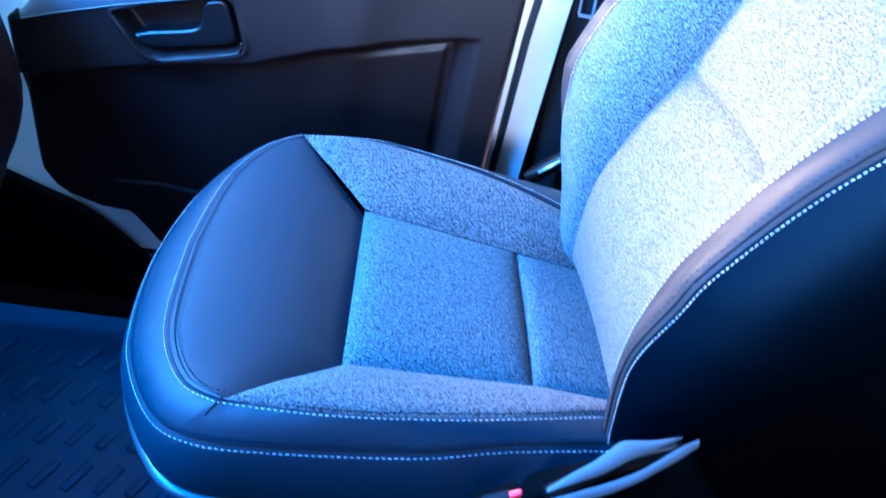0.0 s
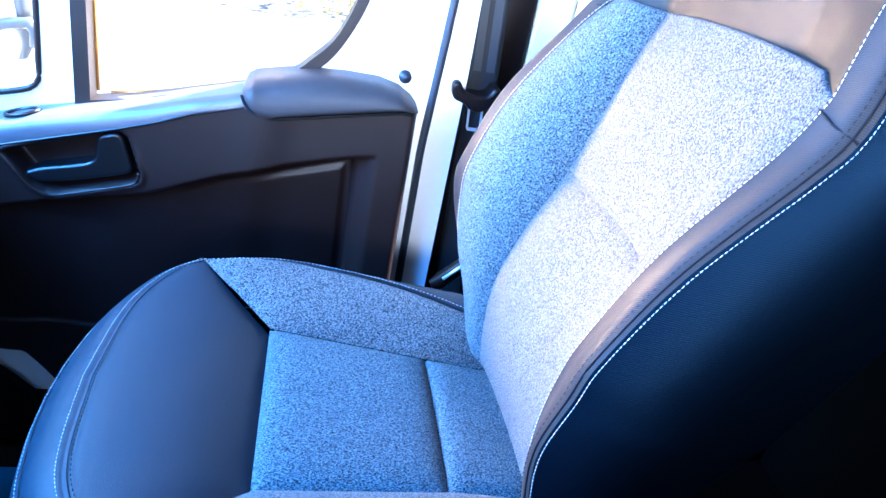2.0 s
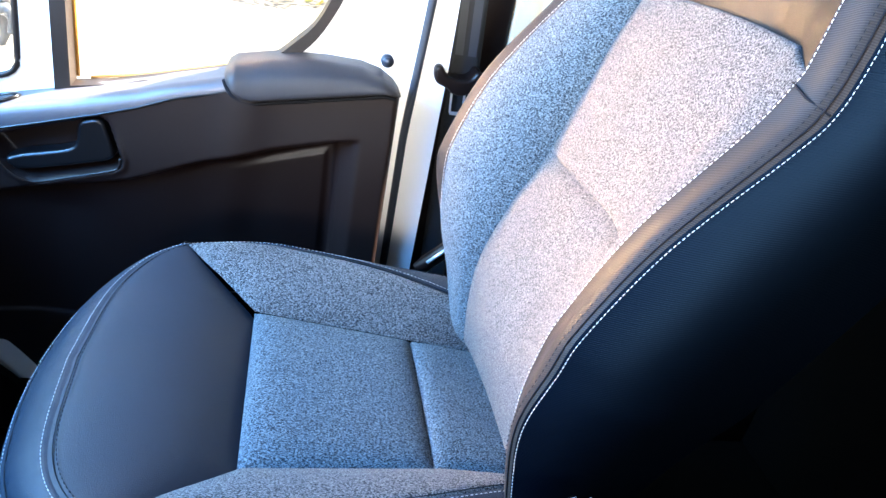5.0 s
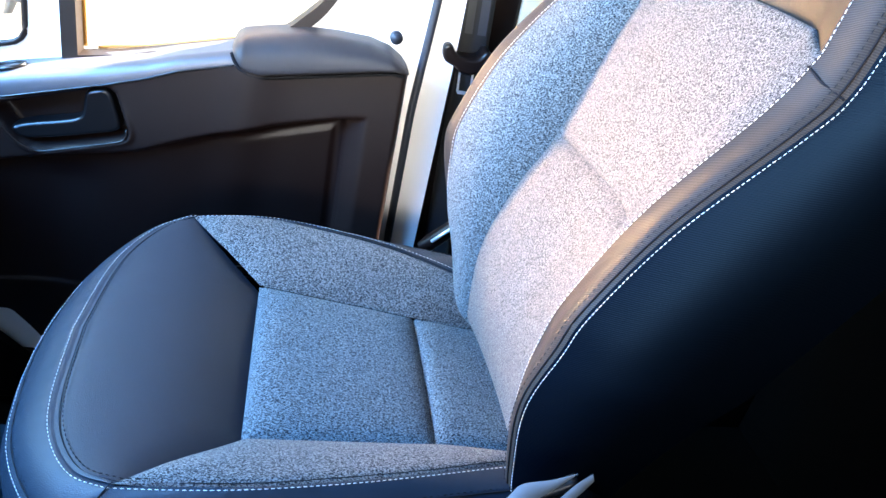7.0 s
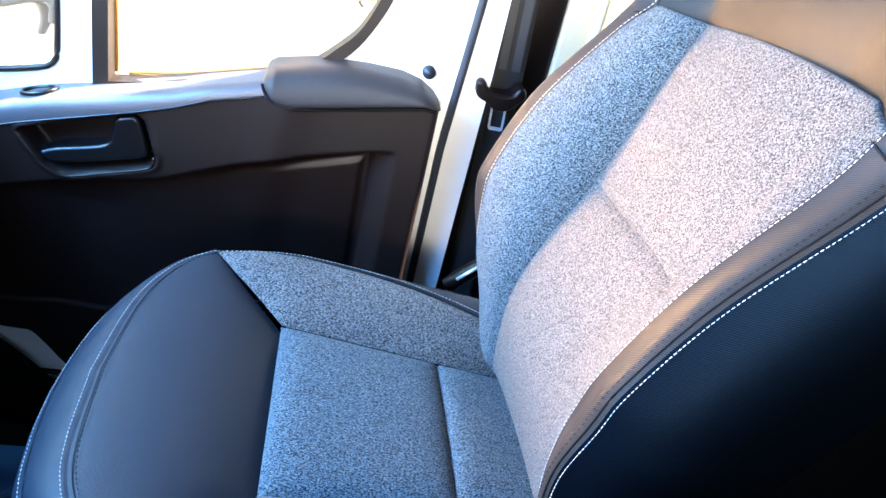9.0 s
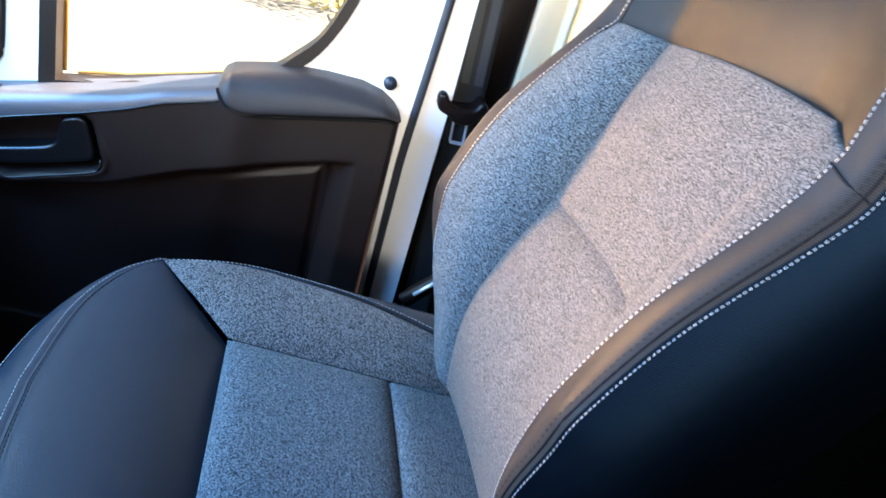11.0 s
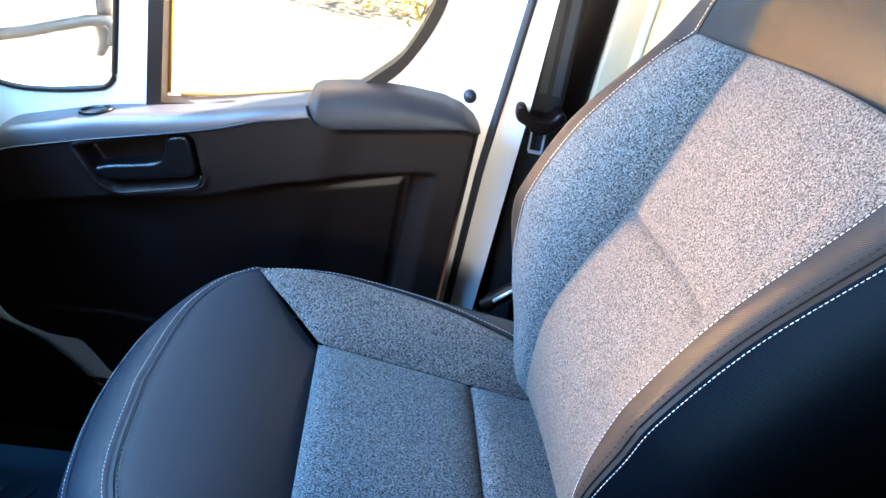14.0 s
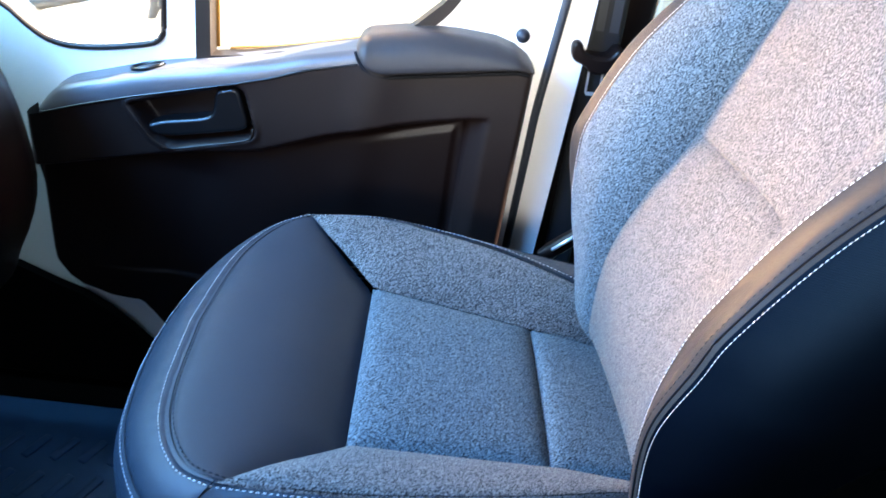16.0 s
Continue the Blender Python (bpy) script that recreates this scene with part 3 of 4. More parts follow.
# leatherette shoulder panel above the cloth
widths = np.linspace(-1, 1, 37)
rows = []
for i in range(30):
    u = i / 29
    row = []
    for w in widths:
        p = rims[-1][0][i] * (0.5 - 0.5 * w) + rims[1][0][i] * (0.5 + 0.5 * w)
        low_ = np.interp(w, (-1, -0.92, -0.86, -0.76, -0.5, 0, 0.5, 0.76, 0.92, 1), (0.001, 0.007, 0.011, 0.020, 0.032, 0.030, 0.036, 0.036, 0.014, 0.001))
        high_ = 0.001 + 0.022 * (1 - abs(w) ** 4)
        f = math.exp(-(u / 0.35) ** 2)
        row.append((p[0] + low_ * f + high_ * (1 - f), p[1], p[2] + 0.010 * (1 - w * w)))
    rows.append(row)
rows.insert(0, [(x + 0.004, y, z - 0.035) for x, y, z in rows[0]])
part("shoulder_panel", grid_bm(rows), SHOULDER, seat, "smooth leatherette shoulder panel, browned as if warmly lit")
ends = {s: [r[0][-1], r[1][-1], (r[1][-1] + r[2][-1]) / 2 + np.array([0, 0, 0.012]), r[2][-1]] for s, r in rims.items()}
part("shoulder_top", grid_bm([[a * (0.5 - 0.5 * w) + b * (0.5 + 0.5 * w) + np.array([0, 0, 0.010 * (1 - w * w)]) for w in np.linspace(-1, 1, 13)] for a, b in zip(ends[-1], ends[1])]), LEATHER, seat)
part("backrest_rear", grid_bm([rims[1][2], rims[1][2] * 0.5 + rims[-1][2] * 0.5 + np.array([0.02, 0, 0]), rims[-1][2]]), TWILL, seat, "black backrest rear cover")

# hinge cover and recliner lever at the open side of the crease
SHIELD = [tuple(p) for p in spline([(0.152, 0.300), (0.153, 0.440), (0.158, 0.478), (0.172, 0.503), (0.205, 0.522), (0.232, 0.542), (0.262, 0.556), (0.300, 0.548), (0.330, 0.510), (0.340, 0.440), (0.340, 0.300)], 60)]
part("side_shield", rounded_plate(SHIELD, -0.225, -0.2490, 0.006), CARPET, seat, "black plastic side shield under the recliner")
u_line = spline([(0.1754, -0.2500, 0.5166), (0.1905, -0.2500, 0.5419), (0.2026, -0.2500, 0.5599), (0.2099, -0.2500, 0.5760), (0.2163, -0.2500, 0.5867), (0.2386, -0.2500, 0.5916), (0.2591, -0.2490, 0.5983)], 24)
l_line = spline([(0.1763, -0.2520, 0.5148), (0.1939, -0.2520, 0.5298), (0.2176, -0.2520, 0.5505), (0.2422, -0.2510, 0.5804), (0.2591, -0.2490, 0.5974)], 24)
part("hinge_cover", sheet(u_line, l_line, 0.004, (0, -1, 0.3), 0.0), HINGE, seat, "satin grey plastic hinge cover")
slot = (u_line + l_line) / 2 * np.array([1, 0, 1]) + np.array([0.004, -0.2465, -0.010])
part("hinge_slot", tube(slot, 0.007, 6), GLOSS, seat, "dark gap between hinge cover and lever")
lev_up = spline([(0.1765, -0.2570, 0.5130), (0.1982, -0.2570, 0.5283), (0.2184, -0.2570, 0.5442), (0.2353, -0.2570, 0.5609), (0.2469, -0.2560, 0.5768), (0.2583, -0.2540, 0.5923), (0.2697, -0.2520, 0.6014)], 24)
lev_low = spline([(0.1792, -0.2580, 0.5032), (0.2016, -0.2580, 0.5164), (0.2225, -0.2580, 0.5306), (0.2391, -0.2580, 0.5487), (0.2493, -0.2570, 0.5624), (0.2627, -0.2550, 0.5791), (0.2732, -0.2520, 0.5930)], 24)
part("recliner_lever", sheet(lev_up, lev_low, 0.003, (0, -1, 0.3), 0.0), HINGE, seat, "satin grey plastic recliner lever")

for x, z in ((0.2417, 0.4975), (0.2653, 0.439)):
    part("shield_screw", merge(tube([(x, -0.2480, z), (x, -0.2512, z)], 0.0019, 8), tube([(x, -0.2508, z), (x, -0.2520, z)], 0.0011, 6)), GREYPL, seat, "small grey screw head")

# ---- buckle ----
buckle = root("belt_buckle", (0.137, -0.252, 0.44), "black belt buckle with a red press button", "belt buckle")


def tipped(bm):
    for v in bm.verts:
        v.co.z += (v.co.x - 0.136) * 0.70 + 0.011
    return bm


part("buckle_body", tipped(box(0.1185, 0.1510, -0.2635, -0.249, 0.430, 0.503, 0.003)), CARPET, buckle)
part("buckle_button", tipped(box(0.1175, 0.1515, -0.2660, -0.2600, 0.4835, 0.5085, 0.002)), RED, buckle, "bright red press button")
part("buckle_slot", tipped(box(0.1225, 0.1420, -0.2668, -0.2590, 0.5015, 0.5090, 0.0008)), SEAM, buckle, "dark latch slot")
for x in (0.1275, 0.1370):
    part("buckle_catch", tipped(box(x, x + 0.0032, -0.2674, -0.2640, 0.5035, 0.5062, 0.0006)), STEEL, buckle, "small bright catch")
part("buckle_stalk", tube(even([(0.150, -0.252, 0.36), (0.160, -0.253, 0.41), (0.160, -0.252, 0.455)], 10), 0.010, 8), TRIM, buckle)

# ---- door ----
def zline(pts):
    px, pz = zip(*pts)
    return lambda x: np.interp(x, px, pz)


STITCH_Z = zline([(-0.530, 0.524), (-0.466, 0.547), (-0.383, 0.573), (-0.237, 0.613), (-0.183, 0.630), (-0.138, 0.648), (-0.060, 0.668), (0.02, 0.685), (0.18, 0.701)])
RAIL_LOW = zline([(-0.53, 0.440), (-0.345, 0.487), (-0.20, 0.514), (-0.09, 0.557), (0.0, 0.584), (0.10, 0.607), (0.2, 0.617)])
TRIM_LOW = zline([(-0.541, 0.37), (-0.540, 0.30), (-0.533, 0.255), (-0.515, 0.226), (-0.495, 0.211), (-0.450, 0.197), (-0.404, 0.193), (-0.396, 0.188), (-0.360, 0.138), (-0.335, 0.112), (0.19, 0.11)])
HANDLE_POLY = [(-0.383, 0.562), (-0.248, 0.605), (-0.235, 0.606), (-0.226, 0.600), (-0.211, 0.548), (-0.212, 0.540), (-0.220, 0.535), (-0.320, 0.508), (-0.338, 0.510), (-0.352, 0.518)]


def inside(px, pz, poly):
    """Signed distance to a polygon, inside positive."""
    d, odd = 9.0, False
    for i in range(len(poly)):
        (x0, z0), (x1, z1) = poly[i - 1], poly[i]
        t = max(0, min(1, ((px - x0) * (x1 - x0) + (pz - z0) * (z1 - z0)) / ((x1 - x0) ** 2 + (z1 - z0) ** 2)))
        d = min(d, math.hypot(px - x0 - t * (x1 - x0), pz - z0 - t * (z1 - z0)))
        if (z0 > pz) != (z1 > pz) and px < (x1 - x0) * (pz - z0) / (z1 - z0) + x0:
            odd = not odd
    return d if odd else -d


def step(v, w):
    t = max(0.0, min(1.0, v / w + 0.5))
    return t * t * (3 - 2 * t)


POCKET = [(-0.20, 0.30), (-0.20, 0.500), (-0.09, 0.549), (0.098, 0.604), (0.1, 0.38), (0.1, 0.2), (-0.2, 0.2)]


def trim_y(x, z):
    """How far the door trim's face stands from the seat."""
    y = 0.436
    y -= 0.022 * max(step(z - RAIL_LOW(x), 0.012), step(x - 0.115, 0.034))
    y += 0.012 * step(inside(x, z, POCKET), 0.012) * step(x + 0.10, 0.16)
    y -= 0.004 * step(inside(x, z, POCKET) - 0.015, 0.008) * step(x + 0.02, 0.12) * step(z - 0.2, 0.05)
    y += 0.008 * math.exp(-((x + 0.30 + 0.06 * (0.5 - z) / 0.3) / 0.045) ** 2) * step(0.47 - z, 0.04)
    y -= 0.0070 * math.exp(-((x + 0.045 + 0.10 * (0.62 - z)) / 0.040) ** 2) * step(z - 0.25, 0.2)
    y += 0.034 * step(inside(x, z, HANDLE_POLY), 0.010)
    y -= 0.004 * math.exp(-(abs(inside(x, z, HANDLE_POLY) + 0.007) / 0.004) ** 2) * step(0.575 - z, 0.04)
    y -= 0.004 * step(0.262 - z, 0.008) * step(-0.2 - x, 0.2) * step(x + 0.43, 0.16)
    return y


door = root("door_1", (-0.15, 0.46, 0.0), "white van door with black plastic trim, closed", "door", kind="structure")
WIN = [(-0.279, 1.28), (-0.281, 0.636)] + [tuple(p) for p in spline([(-0.229, 0.644), (-0.065, 0.687), (-0.008, 0.712), (0.024, 0.740), (0.049, 0.767), (0.068, 0.805), (0.083, 0.853), (0.091, 0.919), (0.089, 1.05), (0.07, 1.28)], 60)]
SEAL = [(-0.298, 1.30), (-0.302, 0.624)] + [tuple(p) for p in spline([(-0.229, 0.630), (-0.065, 0.673), (0.0, 0.700), (0.028, 0.720), (0.053, 0.747), (0.073, 0.781), (0.088, 0.815), (0.099, 0.855), (0.106, 0.925), (0.104, 1.05), (0.084, 1.30)], 60)]
QUART = [tuple(p) for p in spline([(-0.340, 0.95), (-0.344, 0.80), (-0.348, 0.670), (-0.353, 0.650), (-0.366, 0.640), (-0.415, 0.628), (-0.470, 0.620), (-0.505, 0.622), (-0.530, 0.633), (-0.560, 0.658), (-0.603, 0.706), (-0.50, 0.85), (-0.42, 0.95)], 90)]
OUT = [(-0.70, 0.10), (0.203, 0.10), (0.203, 0.62), (0.212, 0.77), (0.219, 0.90), (0.226, 1.05), (0.228, 1.34), (-0.33, 1.34), (-0.46, 1.02), (-0.66, 0.74), (-0.70, 0.6)]
part("door_sheet", plate(OUT, [SEAL, QUART], 0.462, 0.50), WHITE, door, "white painted door sheet")
part("window_seal", plate(SEAL, [WIN], 0.456, 0.490), RUBBER, door, "dark rubber window channel")
part("quarter_seal", tube([(x, 0.462, z) for x, z in QUART], 0.0045, 6, True), RUBBER, door, "black rubber seal of the quarter window")
part("outer_seal", tube(spline([(-0.262, 0.493, 0.6395), (-0.237, 0.493, 0.6450), (-0.193, 0.493, 0.6525), (-0.134, 0.493, 0.6670), (-0.068, 0.493, 0.6845)], 24), 0.0026, 6), OCHRE, door, "ochre outer window seal, tinted as if sunlit")
# upright strip added for the sunlit edge of the window channel
part("outer_seal", tube([(-0.2790, 0.492, 0.640 + 0.1 * k) for k in range(7)], 0.003, 6), OCHRE, door, "ochre outer window seal, tinted as if sunlit")
pane = part("window_pane", plate(WIN, [], 0.484, 0.487), GLASS, door, "clear side window glass")
pane.visible_shadow = False
pane = part("quarter_pane", plate(QUART, [], 0.478, 0.481), GLASS, door, "clear quarter window glass")
pane.visible_shadow = False

cols = np.unique(np.r_[np.linspace(-0.541, -0.42, 46), np.linspace(-0.42, 0.181, 190)])
rows = []
for x in cols:
    z0, z1 = float(TRIM_LOW(x)), float(STITCH_Z(x)) + 0.001 - 0.016 * (1 - math.sqrt(1 - max(0.0, (x - 0.166) / 0.0151) ** 2))
    e = min(1.0, max(0.0, (x + 0.541) / 0.012), max(0.0, (0.181 - x) / 0.010))
    back = 0.022 * (1 - math.sqrt(max(0, 1 - (1 - e) ** 2)))
    row = [(x, 0.470, z0)]
    for z in np.linspace(z0, z1, 150):
        q = min(1.0, (z - z0) / 0.012)
        row.append((x, min(0.468, trim_y(x, z) + back + 0.022 * (1 - math.sqrt(max(0, 1 - (1 - q) ** 2)))), z))
    rows.append(row)
rows.insert(0, [(p[0], 0.470, p[2]) for p in rows[0]])
rows.append([(p[0], 0.470, p[2]) for p in rows[-1]])
trim = part("trim_panel", grid_bm(rows), TRIM, door, "black moulded plastic door trim with a grained rail")
trim.data.materials.append(RAIL)
for face in trim.data.polygons:
    fx, fz = face.center.x - 0.15, face.center.z
    if fz > RAIL_LOW(fx) + 0.002 and inside(fx, fz, HANDLE_POLY) < 0.004 or fx > 0.099:
        face.material_index = 1

# padded ledge on top of the trim
LEDGE_RISE = zline([(-0.53, 0.032), (-0.352, 0.034), (-0.237, 0.0275), (-0.134, 0.0195), (-0.10, 0.0195), (-0.06, 0.020), (0.06, 0.018), (0.16, 0.008)])
rows = []
for x in np.linspace(-0.526, 0.160, 140):
    s = float(STITCH_Z(x))
    yf = 0.4125
    rise = float(LEDGE_RISE(x))
    e = max(0.0, 1 - (x + 0.526) / 0.05)
    ed = max(0.0, 1 - (0.160 - x) / 0.05)
    rise *= (1 - 0.8 * e * e) * (1 - 0.75 * ed * ed)
    row = []
    for a in np.linspace(0, math.pi / 2, 15):
        row.append((x, yf + 0.02 * e * e + 0.020 * (1 - math.cos(a) ** 0.8), s + rise * math.sin(a) ** 0.9))
    for k in range(1, 6):
        row.append((x, row[14][1] + (0.470 - row[14][1]) * k / 5, s + rise + 0.0006 * k))
    rows.append(row)
part("door_ledge", grid_bm(rows), SOFT, door, "soft grained black window ledge")
part("ledge_stitching", tube([(x, 0.4125, float(STITCH_Z(x)) + 0.001) for x in np.linspace(-0.515, -0.066, 90)], 0.0016, 5), GLOSS, door)

# elbow pad
PAD_LOW = zline([(-0.070, 0.692), (-0.066, 0.681), (-0.058, 0.670), (-0.046, 0.663), (-0.03, 0.661), (0.156, 0.695), (0.172, 0.693), (0.180, 0.690)])
PAD_TOP = zline([(-0.070, 0.694), (-0.066, 0.702), (-0.056, 0.709), (-0.01, 0.719), (0.03, 0.725), (0.07, 0.727), (0.12, 0.725), (0.15, 0.717), (0.170, 0.704), (0.180, 0.692)])
rows = []
for x in np.r_[np.linspace(-0.070, -0.05, 14), np.linspace(-0.045, 0.15, 40), np.linspace(0.153, 0.180, 16)]:
    z0, z1 = float(PAD_LOW(x)), float(PAD_TOP(x))
    end = max(0.0, min(1.0, (x + 0.070) / 0.018, (0.180 - x) / 0.035))
    deep = 0.026 * math.sqrt(1 - (1 - end) ** 2)
    r0 = min(0.006, 0.2 * (z1 - z0))
    r1 = z1 - z0 - r0
    row = [(x, 0.425, z0)]
    for a in np.linspace(0, math.pi / 2, 6):
        row.append((x, 0.417 - deep * math.sin(a), z0 + r0 * (1 - math.cos(a))))
    for a in np.linspace(0, math.pi / 2, 13):
        row.append((x, 0.417 - deep + 0.036 * (1 - math.cos(a)) ** 1.15, z1 - r1 * (1 - math.sin(a))))
    for k in range(1, 6):
        row.append((x, row[19][1] + (0.472 - row[19][1]) * k / 5, z1))
    rows.append(row)
part("elbow_pad", grid_bm(rows), PADDED, door, "padded black elbow rest")
gap = [(x, 0.4095, float(PAD_LOW(x)) - 0.0055) for x in np.linspace(-0.0700, 0.172, 60)]
part("pad_gap", tube(even(gap, 80), 0.0028, 5), SEAM, door, "dark joint round the elbow rest")

# door handle in its recess
LEVER = [tuple(p) for p in np.vstack([
    spline([(-0.362, 0.533), (-0.340, 0.541), (-0.300, 0.550), (-0.279, 0.556), (-0.270, 0.563), (-0.267, 0.576), (-0.265, 0.592), (-0.260, 0.599)], 40),
    spline([(-0.256, 0.601), (-0.240, 0.605), (-0.232, 0.601), (-0.228, 0.592), (-0.219, 0.556), (-0.222, 0.546), (-0.232, 0.541)], 30),
    spline([(-0.240, 0.539), (-0.290, 0.527), (-0.340, 0.517), (-0.356, 0.520), (-0.363, 0.527)], 24)])]
part("handle_lever", rounded_plate(LEVER, 0.446, 0.4185, 0.005), GLOSS, door, "black inner door lever with a broad grip")
part("handle_rim", tube(spline([(-0.377, 0.4125, 0.540), (-0.357, 0.412, 0.516), (-0.338, 0.412, 0.505), (-0.322, 0.412, 0.503), (-0.276, 0.412, 0.515), (-0.222, 0.412, 0.530), (-0.211, 0.412, 0.538), (-0.209, 0.4125, 0.551)], 48), 0.0022, 6), TRIM, door, "raised rim of the handle recess")
part("door_bumper", merge(tube([(0.158, 0.463, 0.730), (0.158, 0.452, 0.730)], 0.0095, 20), tube([(0.158, 0.453, 0.730), (0.158, 0.449, 0.730)], 0.007, 20)), GREYRUB, door, "round black rubber bumper")
vent = [(-0.366 + 0.022 * math.cos(a), 0.440 + 0.014 * math.sin(a), 0.6135 + 0.006 * math.cos(a)) for a in np.linspace(0, 2 * math.pi, 32, endpoint=False)]
part("lock_bezel", tube(vent, 0.0030, 6, True), GLOSS, door, "small black ring in the ledge")
part("door_edge_seal", tube(even([(0.199, 0.462, 0.10), (0.200, 0.462, 0.62), (0.209, 0.462, 0.77), (0.216, 0.462, 0.90), (0.223, 0.462, 1.05), (0.225, 0.462, 1.34)], 40), 0.0065, 8), GREYRUB, door, "grey rubber door seal")

# ---- pillar, belt, rear side ----
part_p = root("pillar", (0.28, 0.5, 0.0), "white painted door pillar with black trim", "pillar", kind="structure")
part("pillar_post", plate([(0.207, 0.03), (0.207, 0.62), (0.217, 0.77), (0.224, 0.90), (0.231, 1.05), (0.233, 1.5), (0.262, 1.5), (0.258, 1.05), (0.253, 0.90), (0.254, 0.73), (0.248, 0.36), (0.248, 0.03)], [], 0.468, 0.54), WHITE, part_p, "white painted pillar edge")
part("pillar_trim", box(0.249, 0.350, 0.512, 0.543, 0.03, 1.5, 0.006), TRIM, part_p, "black pillar cover")
part("pillar_lining", box(0.351, 0.396, 0.505, 0.543, 0.03, 1.5, 0.005), CREAM, part_p, "cream pillar lining")
part("lining_lip", box(0.392, 0.401, 0.478, 0.54, 0.03, 1.5, 0.003), CREAM, part_p)

belt = root("seat_belt", (0.27, 0.49, 0.06), "black seat belt hanging down the pillar", "seat belt")
rows = []
for z in np.linspace(0.10, 1.45, 30):
    cx = 0.2835 - 0.011 * (z - 0.73) / 0.18
    if z < 0.73:
        cx = 0.2835 + 0.03 * (0.73 - z)
    rows.append([(cx + 0.024 * w, 0.492 + 0.002 * abs(w), z) for w in np.linspace(-1, 1, 9)])
bm = grid_bm(rows)
bmesh.ops.solidify(bm, geom=bm.faces[:], thickness=0.0016)
webbing = part("webbing", bm, WEB, belt, "black woven webbing")
for o, half in ((-0.0115, 0.0062), (0.0095, 0.0068)):
    rr = [[(0.2835 - 0.011 * (z - 0.73) / 0.18 + (o + half * w), 0.4895, z) for w in (-1, 1)] for z in np.linspace(0.745, 1.45, 12)]
    part("webbing_stripe", grid_bm(rr), WEB2, webbing)
GRIP = [tuple(p) for p in spline([(0.2310, 0.7235), (0.2318, 0.7298), (0.2365, 0.7335), (0.2435, 0.7320), (0.2495, 0.7230), (0.2585, 0.7175), (0.2694, 0.7157), (0.2835, 0.7167), (0.2905, 0.7210), (0.2955, 0.7290), (0.3015, 0.7310), (0.3075, 0.7260), (0.3095, 0.7160), (0.2995, 0.7050), (0.2904, 0.6952), (0.2779, 0.6905), (0.2635, 0.6925), (0.2549, 0.6993), (0.2378, 0.7063), (0.2320, 0.7155)], 60)]
part("tongue_grip", rounded_plate(GRIP, 0.4895, 0.4530, 0.005), TRIM, belt, "brown-black plastic tongue grip with two ears")
part("tongue", plate([(0.2665, 0.696), (0.2695, 0.655), (0.2720, 0.651), (0.2915, 0.651), (0.2935, 0.655), (0.2910, 0.696)], [[(0.2700, 0.692), (0.2725, 0.656), (0.2905, 0.656), (0.2880, 0.692)]], 0.481, 0.484), STEEL, belt, "bright steel tongue")
anchor = root("belt_anchor", (0.25, 0.37, 0.06), "black belt anchor strap with a steel bar beside the seat", "belt anchor")
part("anchor_strap", tube(even([(0.20, 0.375, 0.10), (0.222, 0.372, 0.36), (0.246, 0.368, 0.435), (0.30, 0.35, 0.50)], 24), 0.013, 8), TRIM, anchor)
part("anchor_bar", tube([(0.250, 0.350, 0.452), (0.275, 0.343, 0.482)], 0.0030, 8), STEEL, anchor, "bright steel bar")

# ---- cab shell ----
def wall(name, bm, m, label, cat="wall"):
    return thing(name, bm, m, label, cat, kind="structure")


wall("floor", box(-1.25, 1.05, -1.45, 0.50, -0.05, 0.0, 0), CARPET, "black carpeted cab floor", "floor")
wall("ceiling", box(-1.0, 1.10, -1.45, 0.56, 1.50, 1.54, 0), GREYTRIM, "grey cab roof lining", "ceiling")
side = wall("wall_side", plate([(0.402, 0.58), (1.05, 0.58), (1.05, 1.5), (0.402, 1.5)], [[(0.418, 0.62), (0.76, 0.62), (0.76, 1.10), (0.418, 1.10)]], 0.515, 0.545), WHITE, "white painted body side with a window opening")
wall("wall_lower", box(0.402, 1.05, 0.500, 0.545, 0.0, 0.579, 0.004), CARPET, "black lined lower body side")
wp = thing("window_2", plate([(0.418, 0.62), (0.76, 0.62), (0.76, 1.10), (0.418, 1.10)], [], 0.530, 0.533), GLASS, "clear rear side window", "window", kind="structure")
wp.visible_shadow = False
wall("wall_rear", box(1.05, 1.09, -1.45, 0.56, 0, 1.54, 0), CARPET, "black lined bulkhead behind the seats")
wall("wall_far", plate([(-1.25, 0.0), (1.05, 0.0), (1.05, 1.5), (-0.9, 1.5), (-1.25, 0.9)], [[(-0.42, 0.82), (0.38, 0.82), (0.38, 1.38), (-0.30, 1.38)]], -1.45, -1.41), GREYTRIM, "grey trimmed far cab side with its window opening")
wall("wall_sill", box(-1.25, 1.05, 0.445, 0.56, -0.02, 0.098, 0.006), TRIM, "black door sill trim")
wall("wall_front", box(-1.29, -1.25, -1.45, 0.56, -0.05, 0.92, 0), CARPET, "black bulkhead under the windscreen")
wall("pillar_front", merge(tube([(-1.27, 0.50, 0.90), (-0.95, 0.47, 1.52)], 0.05, 10), tube([(-1.27, -1.42, 0.90), (-0.95, -1.42, 1.52)], 0.05, 10)), GREYTRIM, "grey windscreen pillars", "pillar")
wall("wall_corner", box(-1.25, -0.705, 0.50, 0.54, 0.0, 0.80, 0), WHITE, "white front wing inside")

